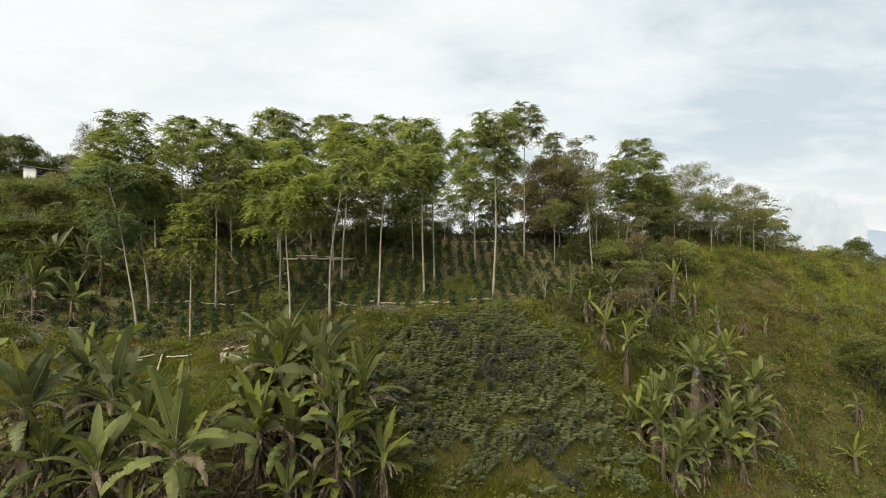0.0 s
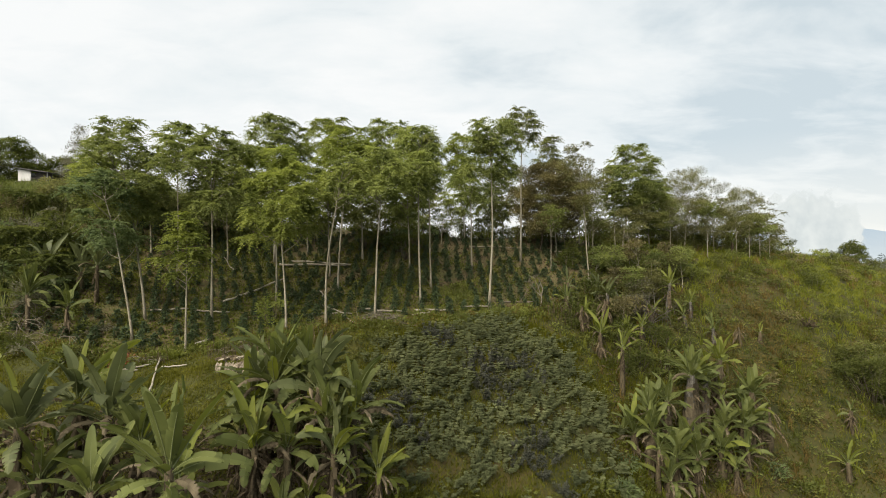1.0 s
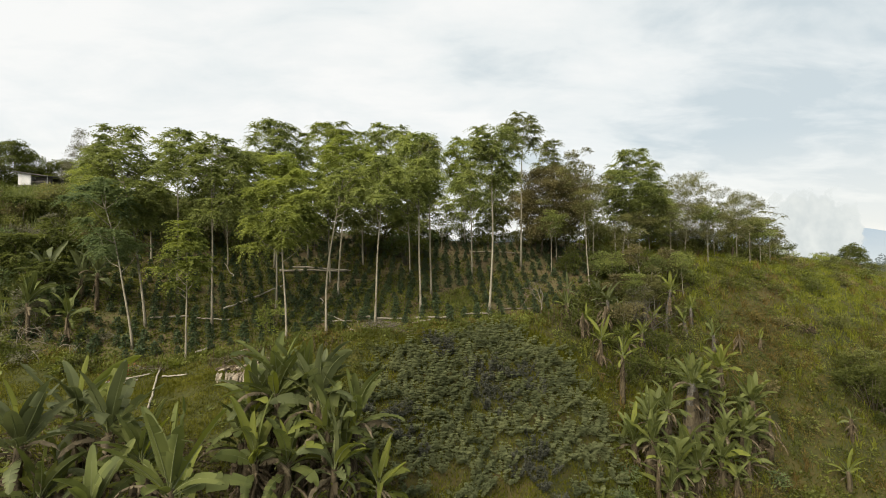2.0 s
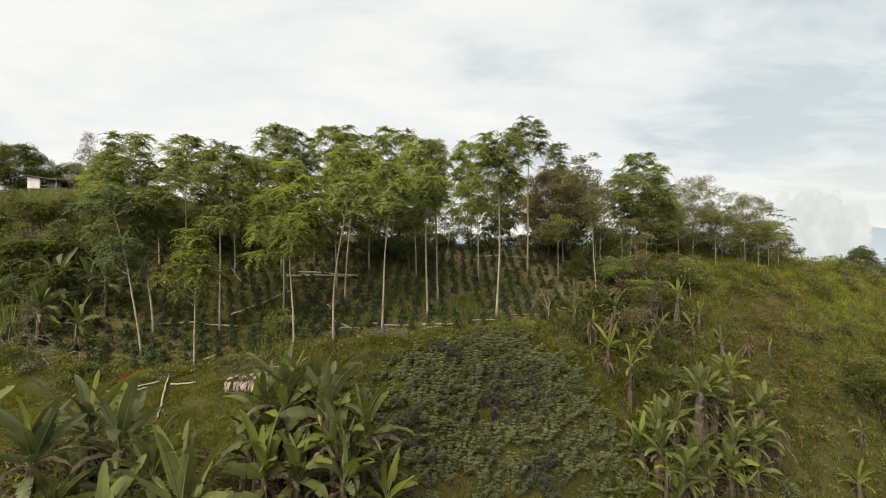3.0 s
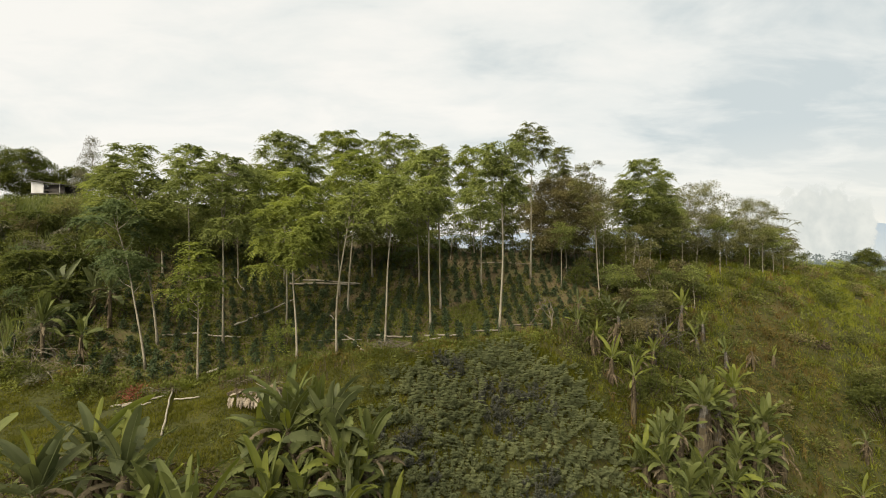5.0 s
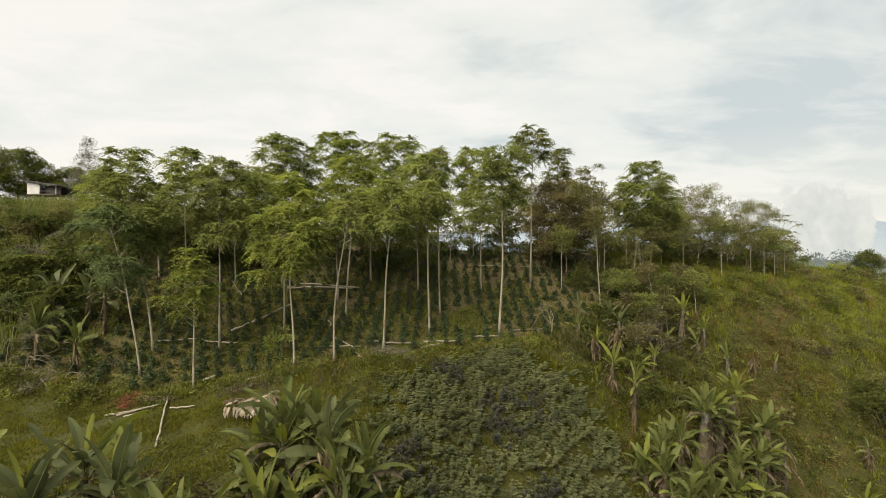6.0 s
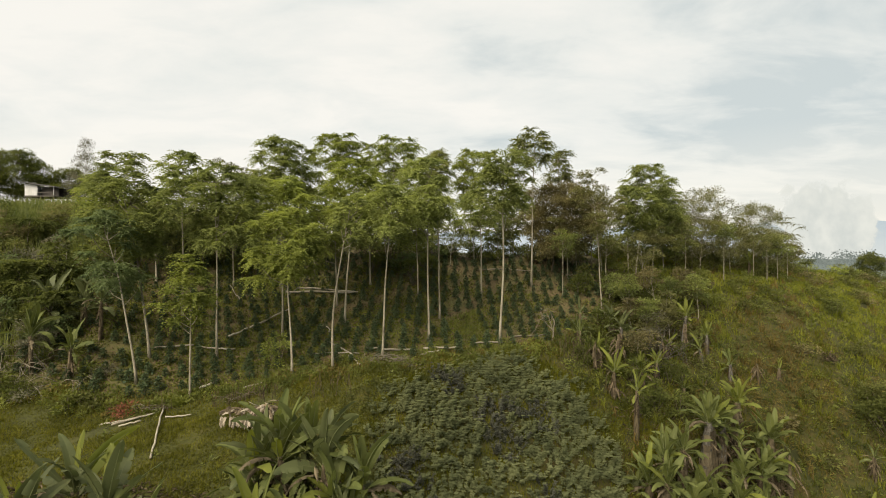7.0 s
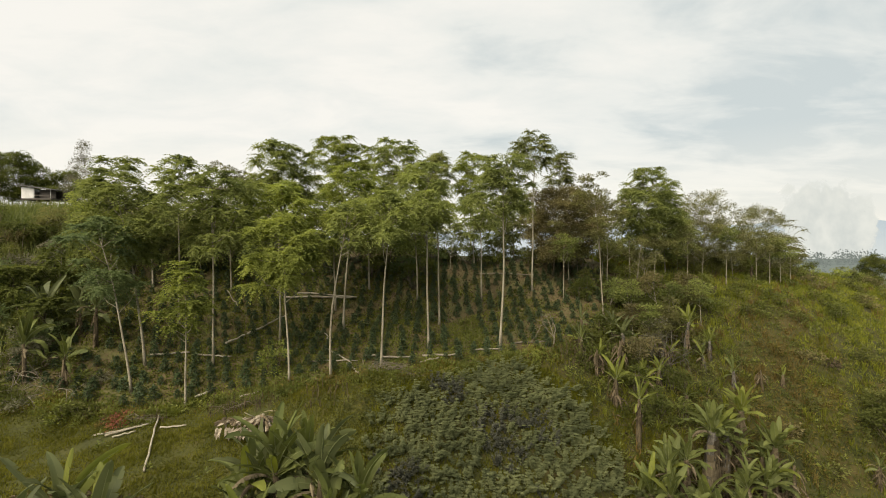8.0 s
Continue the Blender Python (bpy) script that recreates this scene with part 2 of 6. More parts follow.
M["shrub_dark"] = leafy("purplish_shrub_leaf", (0.042, 0.045, 0.034), (0.090, 0.092, 0.068), rough=0.7, glow=0.3, patch=0.8, spec=0.1)
M["dry_leaf"] = leafy("dry_banana_leaf", (0.040, 0.032, 0.020), (0.158, 0.130, 0.084), rough=0.9, glow=0.2, patch=3.0, spec=0.08, vary=0.5)
M["grass"] = leafy("hill_grass", (0.045, 0.050, 0.006), (0.112, 0.112, 0.013), (0.150, 0.112, 0.028), rough=0.75, glow=0.4, patch=0.5, spec=0.08)
M["grass_bright"] = leafy("bright_hill_grass", (0.086, 0.101, 0.015), (0.206, 0.214, 0.036), rough=0.75, glow=0.45, patch=0.5, spec=0.08)
M["grass_dry"] = leafy("dry_grass", (0.070, 0.051, 0.013), (0.154, 0.105, 0.029), (0.195, 0.138, 0.044), rough=0.8, glow=0.3, patch=0.3)
M["lawn"] = leafy("pasture_grass", (0.054, 0.058, 0.009), (0.134, 0.130, 0.018), (0.140, 0.112, 0.030), rough=0.75, glow=0.35, patch=0.9, spec=0.1, vary=0.3)
M["reed"] = leafy("tall_cane_grass", (0.050, 0.070, 0.018), (0.145, 0.155, 0.042), rough=0.65, glow=0.4, patch=0.5)
M["weed"] = leafy("weed_leaf", (0.050, 0.064, 0.013), (0.150, 0.162, 0.031), rough=0.6, glow=0.35, patch=0.6, vary=0.2)
M["rust"] = leafy("rusty_leaf", (0.095, 0.033, 0.018), (0.205, 0.066, 0.034), rough=0.8, glow=0.2, patch=1.0)
M["white_wall"] = rough_stuff("whitewashed_wall", [(0.30, 0.30, 0.29), (0.42, 0.42, 0.41), (0.50, 0.50, 0.49)], 0.8, 9, 0.85, 0.1)
M["dark_wall"] = rough_stuff("dark_boarding", [(0.05, 0.045, 0.04), (0.10, 0.09, 0.08)], 1, 9, 0.9, 0.2)
M["roof"] = rough_stuff("grey_sheet_roof", [(0.045, 0.042, 0.04), (0.10, 0.095, 0.09)], 0.8, 8, 0.8, 0.2)
# haze painted as emission, paler at the mountains' foot
M["mountain"] = haze_paint("hazed_mountain", (0.45, 0.51, 0.54), (0.31, 0.40, 0.48), 20, 330, 0.9)
M["cloud"] = cloud_paint()
# self-lit hazy grey-green, not the leaves' own colour
M["far_woods"] = haze_paint("far_woods", (0.15, 0.18, 0.172), (0.115, 0.140, 0.130), -10, 16, 0.9)


# ---- mesh helpers ----
class Buf:
    """Collects triangles; make() turns them into a mesh."""

    def __init__(self):
        self.v, self.f, self.m, self.s, self.n = [], [], [], [], 0

    def add(self, v, f, mat=0, smooth=False):
        v, f = np.asarray(v, float).reshape(-1, 3), np.asarray(f, int).reshape(-1, 3)
        self.v.append(v); self.f.append(f + self.n)
        self.m.append(np.full(len(f), mat)); self.s.append(np.full(len(f), smooth))
        self.n += len(v)

    def make(self, name, mats):
        v, f = np.concatenate(self.v), np.concatenate(self.f)
        me = bpy.data.meshes.new(name)
        me.vertices.add(len(v)); me.vertices.foreach_set("co", v.ravel())
        me.loops.add(f.size); me.loops.foreach_set("vertex_index", f.ravel().astype(np.int32))
        me.polygons.add(len(f)); me.polygons.foreach_set("loop_start", np.arange(0, f.size, 3, dtype=np.int32))
        for m in mats:
            me.materials.append(m)
        me.update(calc_edges=True)
        me.polygons.foreach_set("material_index", np.concatenate(self.m).astype(np.int32))
        me.polygons.foreach_set("use_smooth", np.concatenate(self.s).astype(bool))
        me.update()
        return me


def part(name, buf, material, parent=None, label=""):
    """One mesh object, under a thing or under a part."""
    mats = material if isinstance(material, (list, tuple)) else [material]
    ob = new(name, buf.make(name, mats))
    if parent:
        ob.parent = parent
    return tagged(ob, label) if label else ob


def thing(name, x, y, z, label, category, group="", kind=""):
    e = new(name)
    e.empty_display_size = 0.2
    e.location = (x, y, z)
    return tagged(e, label, category, group, kind)


def unit(a):
    a = np.asarray(a, float)
    return a / np.maximum(np.linalg.norm(a, axis=-1, keepdims=True), 1e-9)


def tube(buf, pts, radii, sides=7, mat=0, cap=True):
    pts, radii = np.asarray(pts, float), np.asarray(radii, float)
    k = len(pts)
    tang = unit(np.gradient(pts, axis=0))
    ref = np.where(np.abs(tang[:, 2:3]) > 0.9, [[1.0, 0, 0]], [[0, 0, 1.0]])
    side = unit(np.cross(tang, ref))
    for i in range(1, k):
        if side[i] @ side[i - 1] < 0:
            side[i] = -side[i]
    oth = np.cross(tang, side)
    ang = np.arange(sides) * 2 * np.pi / sides
    ring = pts[:, None] + radii[:, None, None] * (np.cos(ang)[None, :, None] * side[:, None] + np.sin(ang)[None, :, None] * oth[:, None])
    f = []
    for i in range(k - 1):
        for j in range(sides):
            a, b = i * sides + j, i * sides + (j + 1) % sides
            c, d = b + sides, a + sides
            f += [(a, b, c), (a, c, d)]
    v = ring.reshape(-1, 3)
    if cap:
        v = np.vstack([v, pts[0], pts[-1]])
        n0, n1 = k * sides, k * sides + 1
        for j in range(sides):
            f += [(j, n0, (j + 1) % sides), ((k - 1) * sides + j, (k - 1) * sides + (j + 1) % sides, n1)]
    buf.add(v, f, mat, True)


def leaves(buf, pos, axis, length, width, fold=0.25, mat=0, up=(0, 0, 1), tip_drop=0.25):
    """Many folded lance-shaped leaves at once: four points, two faces each, the tip drooping."""
    pos, axis = np.asarray(pos, float), unit(axis)
    n = len(pos)
    length, width = np.broadcast_to(length, n)[:, None], np.broadcast_to(width, n)[:, None]
    side = unit(np.cross(axis, np.asarray(up, float) + np.random.default_rng(n).normal(0, 0.55, (n, 3))) + 1e-6)
    nor = np.cross(side, axis)
    down = np.array([[0, 0, -1.0]])
    mid = pos + axis * length * 0.5
    tip = pos + axis * length + down * length * tip_drop
    lift = nor * width * fold
    v = np.stack([pos, mid - side * width * 0.5 + lift, mid + side * width * 0.5 + lift, tip], 1).reshape(-1, 3)
    base = np.arange(n)[:, None] * 4
    f = np.concatenate([base + [0, 3, 1], base + [0, 2, 3]], 0)
    buf.add(v, f, mat)


def darts(buf, rng, pos, axis, length, width, mat=0, loose=0.4):
    """Many small pointed leaflets of one face each, lying roughly flat."""
    pos, axis = np.asarray(pos, float), unit(axis)
    n = len(pos)
    length, width = np.broadcast_to(length, n)[:, None], np.broadcast_to(width, n)[:, None]
    side = unit(np.cross(axis, np.array([[0, 0, 1.0]]) + rng.normal(0, loose, (n, 3))) + 1e-6) * width * 0.5
    base = pos + axis * length * 0.12
    v = np.stack([base - side, base + side, pos + axis * length], 1).reshape(-1, 3)
    buf.add(v, np.arange(3 * n).reshape(-1, 3), mat)


def stalks(buf, pos, height_, width, lean, rng, mat=0):
    """Short grass: leaning slivers of one face."""
    n = len(pos)
    a = rng.uniform(0, 2 * np.pi, n)
    d = np.stack([np.cos(a), np.sin(a), np.zeros(n)], 1)
    a = a + np.pi / 2 + rng.normal(0, 0.7, n)
    g = np.stack([np.cos(a), np.sin(a), np.zeros(n)], 1)
    h, w, l = (np.broadcast_to(q, n)[:, None] for q in (height_, width, lean))
    t = pos + np.array([[0, 0, 1.0]]) * h * (1 - 0.3 * l) + d * h * l
    v = np.stack([pos - g * w * 0.5, pos + g * w * 0.5, t], 1).reshape(-1, 3)
    buf.add(v, np.arange(3 * n).reshape(-1, 3), mat)


def blades(buf, pos, height_, width, lean, rng, mat=0):
    """Grass blades: bent slivers of two faces."""
    n = len(pos)
    a = rng.uniform(0, 2 * np.pi, n)
    d = np.stack([np.cos(a), np.sin(a), np.zeros(n)], 1)
    s = np.stack([-np.sin(a), np.cos(a), np.zeros(n)], 1)
    h, w, l = (np.broadcast_to(q, n)[:, None] for q in (height_, width, lean))
    up = np.array([[0, 0, 1.0]])
    m = pos + up * h * 0.6 + d * h * l * 0.35
    t = pos + up * h * (1 - 0.3 * l) + d * h * l
    v = np.stack([pos - s * w * 0.5, pos + s * w * 0.5, m + s * w * 0.4, m - s * w * 0.4, t], 1).reshape(-1, 3)
    b = np.arange(n)[:, None] * 5
    f = np.concatenate([b + [0, 1, 2], b + [0, 2, 3], b + [3, 2, 4]], 0)
    buf.add(v, f, mat)


# slope profiles: ground height along the view, for five strips of the hillside
WEST_STRIPS = [
    (-30.0, [0, 9, 15, 20, 24, 27, 30, 34, 40, 50, 62, 95], [-5, -0.8, 2.2, 3.4, 4.8, 7.4, 10.2, 12.4, 14.2, 16.2, 16.0, 9.0]),
    (-13.0, [0, 9, 12, 15.5, 18.5, 23.3, 26, 30, 35, 41, 50, 62, 95], [-5, -0.9, 0.8, 2.2, 3.2, 3.7, 4.9, 6.1, 8.2, 10.4, 12.4, 12, 5]),
    (-4.0, [0, 10, 15, 19, 23, 25.5, 28, 33, 39, 46, 56, 70, 95], [-6.5, -2.6, 0.1, 2.1, 4.1, 5.0, 5.8, 7.3, 9.7, 11.5, 11.8, 8, 1]),
    (4.0, [0, 12, 17, 20, 23, 25.5, 27.5, 31, 37, 44, 52, 65, 95], [-7, -4.2, -2.0, -0.3, 2.2, 4.3, 5.0, 6.1, 8.2, 10.7, 11.2, 8, -2]),
]
EAST_STRIPS = [
    (13.0, [0, 15, 20, 24, 26.5, 30, 34, 38, 45, 52, 65, 95], [-8.5, -7, -5.4, -3.0, -0.4, 2.6, 5.8, 8.5, 10.6, 11.0, 8, -4]),
    (22.0, [0, 16, 22, 25, 28, 31, 35, 40, 46, 54, 65, 95], [-10, -8, -5.6, -3.2, 0.0, 2.8, 6.0, 8.6, 10.3, 11.0, 9.0, -6]),
    (40.0, [0, 16, 22, 26, 31, 36, 42, 48, 56, 64, 80, 95], [-13, -11, -8, -4.4, -0.2, 3.0, 6.0, 8.1, 9.5, 9.3, 4.6, -7]),
    (60.0, [0, 20, 30, 40, 50, 60, 70, 95], [-20, -16, -9, -2, 3.2, 6.0, 6.4, -9]),
]
STRIPS = WEST_STRIPS + EAST_STRIPS
def profile(ys, zs, y):
    # mean of shifted interpolations: rounds the knees
    return sum(np.interp(y + d, ys, zs) for d in (-1.6, -0.8, 0.0, 0.8, 1.6)) / 5
def height(x, y):
    x = np.asarray(x, float); y = np.asarray(y, float)
    xs = [s[0] for s in STRIPS]
    prof = np.stack([profile(s[1], s[2], y) for s in STRIPS])
    xc = np.clip(x, xs[0], xs[-1])
    i = np.clip(np.searchsorted(xs, xc, side="right") - 1, 0, len(xs) - 2)
    lo = np.take(xs, i); hi = np.take(xs, i + 1)
    u = (xc - lo) / (hi - lo); u = u * u * (3 - 2 * u) * 0.6 + u * 0.4
    a = np.take_along_axis(prof, i[None], 0)[0] if prof.ndim > 1 else prof[i]
    b = np.take_along_axis(prof, (i + 1)[None], 0)[0] if prof.ndim > 1 else prof[i + 1]
    return a * (1 - u) + b * u


# ---- ground: one sheet to the horizon ----
def lump(x, y, s, seed=0.0):
    """Soft unevenness, about -1 to 1, over s metres."""
    u, v = x / s * 2.1 + seed, y / s * 2.1 - seed * 1.7
    return (np.sin(u + 1.3 * np.sin(v * 0.7 + seed)) + np.sin(v * 1.1 + 1.7 * np.sin(u * 0.6)) + np.sin(u * 1.7 - v * 1.3 + seed * 3)) / 3


def land(x, y):
    """Height of the ground anywhere."""
    x, y = np.atleast_1d(np.asarray(x, float)), np.atleast_1d(np.asarray(y, float))
    x, y = np.broadcast_arrays(x, y)
    z = height(x, np.clip(y, 0, 95))
    z = z + 0.10 * lump(x, y, 2.6) + 0.05 * lump(x, y, 0.9, 2.0) + 0.22 * lump(x, y, 7.0, 4.0)
    # the hill falls away into a valley, and a lower ridge rises beyond it
    far = np.clip((np.hypot(np.maximum(np.abs(x) - 60, 0), np.maximum(np.maximum(y - 95, -y), 0))) / 160, 0, 1)
    far = far * far * (3 - 2 * far)
    valley = -46 + 50 * np.exp(-((y - 430 + 0.05 * x) / 120) ** 2) + 3 * lump(x, y, 180, 1.0) + 26 * np.clip((y - 900) / 1500, 0, 1)
    return z * (1 - far) + valley * far


def z_at(x, y):
    return float(land(x, y)[0])


def field_edge(x):
    """Lower edge of the planted rows."""
    return np.interp(x, [-30, -14, -7, 0, 5, 10, 14], [24.6, 24.1, 25.4, 27.8, 30.0, 33.5, 37.5])


def zone(x, y):
    """0 rough hillside, 1 pasture, 2 planted soil."""
    w = 0.7 * lump(x, y, 3.0, 7.0)
    e = field_edge(x)
    planted = (y + w > e) & (y < 52) & (x < 15 + w) & (x > -24 + w)
    pasture = (y + w <= e) & (y + w > 16.8) & (x + w < -4.2 + 0.15 * (y - 20))
    return np.where(planted, 2, np.where(pasture, 1, 0))


def spread(inner, step, outer):
    a = list(np.arange(inner[0], inner[1] + 0.01, step))
    d = step
    while a[-1] < outer[1]:
        d *= 1.16
        a.append(a[-1] + d)
    d = step
    while a[0] > outer[0]:
        d *= 1.16
        a.insert(0, a[0] - d)
    return np.array(a)


def build_ground():
    gx, gy = spread((-46, 50), 0.45, (-4200, 4200)), spread((4, 66), 0.45, (-1500, 4300))
    X, Y = np.meshgrid(gx, gy)
    v = np.stack([X, Y, land(X, Y)], -1).reshape(-1, 3)
    nx, ny = len(gx), len(gy)
    i = (np.arange(ny - 1)[:, None] * nx + np.arange(nx - 1)[None]).ravel()
    f = np.concatenate([np.stack([i, i + 1, i + nx + 1], 1), np.stack([i, i + nx + 1, i + nx], 1)])
    c = v[f].mean(1)
    zid = zone(c[:, 0], c[:, 1])
    # beyond the hill the sheet takes the glowing, haze-coloured land
    zid = np.where((c[:, 1] > 120) | (np.abs(c[:, 0]) > 90) | (c[:, 1] < -40), 3, zid)
    buf = Buf()
    buf.add(v, f, 0, True)
    buf.m = [zid]
    ob = part("ground", buf, [M["grass_soil"], M["lawn_soil"], M["soil"], M["hazed_land"]])
    tagged(ob, "steep grassy hillside with pasture and planted dark soil", "ground", kind="structure")


build_ground()


def scatter(rng, n, x0, x1, y0, y1, keep=None):
    x, y = rng.uniform(x0, x1, n), rng.uniform(y0, y1, n)
    if keep is not None:
        k = keep(x, y)
        x, y = x[k], y[k]
    return x, y


# ---- distance ----
def build_distance():
    rng = np.random.default_rng(5)
    # mountain range, its blue haze painted into a glowing colour
    b = Buf()
    xs = np.linspace(-3600, 5200, 160)
    top = 150 + 105 * np.exp(-((xs - 3250) / 1300) ** 2) + 60 * np.exp(-((xs - 1500) / 500) ** 2) + 22 * np.sin(xs / 310) + 11 * np.sin(xs / 97 + 1) + 5 * np.sin(xs / 41)
    rows = []
    for k, q in enumerate((0.0, 0.3, 0.6, 0.85, 1.0)):
        rows.append(np.stack([xs, 3050 + 500 * q + 60 * np.sin(xs / 130 + k), -60 + (top + 60) * q ** 0.8], 1))
    rows.append(np.stack([xs, np.full_like(xs, 4200.0), np.full_like(xs, -60.0)], 1))
    v = np.concatenate(rows)
    n = len(xs)
    i = (np.arange(5)[:, None] * n + np.arange(n - 1)[None]).ravel()
    b.add(v, np.concatenate([np.stack([i, i + 1, i + n + 1], 1), np.stack([i, i + n + 1, i + n], 1)]), 0, True)
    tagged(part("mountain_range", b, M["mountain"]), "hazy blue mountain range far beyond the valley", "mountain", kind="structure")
    # bank of low cloud in front of it
    b = Buf()
    gx, gz = np.meshgrid(np.linspace(1500, 2900, 30), np.linspace(-60, 560, 16))
    v = np.stack([gx, 2750 + 40 * np.sin(gx / 170), gz], -1).reshape(-1, 3)
    i = (np.arange(15)[:, None] * 30 + np.arange(29)[None]).ravel()
    b.add(v, np.concatenate([np.stack([i, i + 1, i + 31], 1), np.stack([i, i + 31, i + 30], 1)]), 0, True)
    tagged(part("cloud_bank", b, M["cloud"]), "pale billowing cloud bank against the mountains", "cloud", kind="structure")
    # woods along the far ridge, grey haze painted into their emissive tone
    b = Buf()
    x, y = scatter(rng, 900, 60, 900, 330, 520)
    z = land(x, y)
    for px, py, pz in zip(x, y, z):
        h, r = rng.uniform(5, 12), rng.uniform(2.0, 4.5)
        m = 26
        d = unit(rng.normal(size=(m, 3)))
        p = np.array([px, py, pz + h * 0.65]) + d * np.array([r, r, h * 0.38]) * rng.uniform(0.5, 1, (m, 1))
        leaves(b, p, d + [0, 0, 0.3], rng.uniform(1.2, 2.4, m), 1.3)
        tube(b, [(px, py, pz - 1), (px, py, pz + h * 0.7)], [0.25, 0.12], 3)
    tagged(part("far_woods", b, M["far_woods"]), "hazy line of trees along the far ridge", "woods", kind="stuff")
    # a pale farmhouse among them
    hx, hy = 352, 395
    e = thing("farmhouse", hx, hy, z_at(hx, hy), "distant pale farmhouse among trees on the far ridge", "house")
    b = Buf()
    box(b, (0, 0, 1.4), (7, 5, 2.8))
    part("wall", b, M["roof"], e)
    b = Buf()
    gable(b, (0, 0, 2.7), 8, 6.0, 1.3)
    part("roof", b, M["roof"], e)


def box(buf, c, s, mat=0, rot=0.0):
    x, y, z = np.array(s) / 2
    v = np.array([(i, j, k) for i in (-x, x) for j in (-y, y) for k in (-z, z)])
    a = np.array([[math.cos(rot), -math.sin(rot), 0], [math.sin(rot), math.cos(rot), 0], [0, 0, 1]])
    q = [(0, 1, 3, 2), (4, 6, 7, 5), (0, 4, 5, 1), (2, 3, 7, 6), (0, 2, 6, 4), (1, 5, 7, 3)]
    buf.add(v @ a.T + np.array(c), [t for f in q for t in ((f[0], f[1], f[2]), (f[0], f[2], f[3]))], mat)


def gable(buf, c, lx, ly, rise, thick=0.12):
    x, y = lx / 2, ly / 2
    for s in (-1, 1):
        v = np.array([(-x, s * y, 0), (x, s * y, 0), (x, 0, rise), (-x, 0, rise)], float) + np.array(c)
        v = np.vstack([v, v + [0, 0, thick]])
        q = [(0, 1, 2, 3), (4, 7, 6, 5), (0, 4, 5, 1), (1, 5, 6, 2), (2, 6, 7, 3), (3, 7, 4, 0)]
        buf.add(v, [t for f in q for t in ((f[0], f[1], f[2]), (f[0], f[2], f[3]))])


build_distance()


# ---- trees ----
def dome(rng, n, r, low, top, gap, flat=0.6, cone=False):
    """Places for leaf clumps in a lobed crown, none closer than gap."""
    ph = rng.uniform(0, 6.28, 3)

    def inside(edge):
        h, a = rng.uniform(0.02, 1), rng.uniform(0, 2 * math.pi)
        lim = math.sqrt(max(0.06, 1 - ((h - 0.38) / 0.66) ** 2)) if h > 0.38 else 0.6 + 0.4 * h / 0.38
        if cone:
            lim = 0.12 + 0.88 * (1 - h) ** 0.9
        lim *= r * (1 + 0.2 * math.sin(2 * a + ph[0]) + 0.16 * math.sin(3 * a + ph[1] + 4 * h) + 0.1 * math.sin(9 * h + ph[2]))
        q = lim * rng.uniform(edge, 1) ** 0.5
        return np.array([q * math.cos(a), q * math.sin(a), low + (top - low) * h])

    def pick(count, space, make):
        got, tries = [], 0
        while len(got) < count and tries < count * 40:
            tries += 1
            p = make()
            if all(np.linalg.norm((p - o) * [1, 1, 1 / flat]) > space for o in got):
                got.append(p)
        return got

    lobes = pick(max(5, int(n / 4)), r * 0.4, lambda: inside(0.15))
    size = r * rng.uniform(0.28, 0.46, len(lobes))

    def near_lobe():
        k = rng.integers(len(lobes))
        d = unit(rng.normal(size=3) + [0, 0, 0.45])
        return lobes[k] + d * size[k] * [1, 1, 0.62] * rng.uniform(0.5, 1) - [0, 0, 0.5 * size[k]]

    return np.array(pick(n, gap, lambda: inside(0.25) if cone or rng.uniform() < 0.3 else near_lobe()))


def clump(buf, rng, c, away, r, n, leaf, wide, droop, deep=0.5, mat=0):
    """A flattened tuft of leaves that point outwards from the twig's end."""
    d = unit(rng.normal(size=(n, 3)) * [1, 1, 0.6] + [0, 0, 0.25])
    q = rng.uniform(0.08, 1, (n, 1)) ** 0.6
    p = c + d * r * q * [1, 1, deep] - [0, 0, 0.14 * r] * q ** 2
    ax = d * [1, 1, 0.4] + away * 0.3 + [0, 0, -droop] + rng.normal(0, 0.35, (n, 3))
    darts(buf, rng, p, ax, leaf * rng.uniform(0.7, 1.25, n), wide * rng.uniform(0.75, 1.25, n), mat, 0.6)


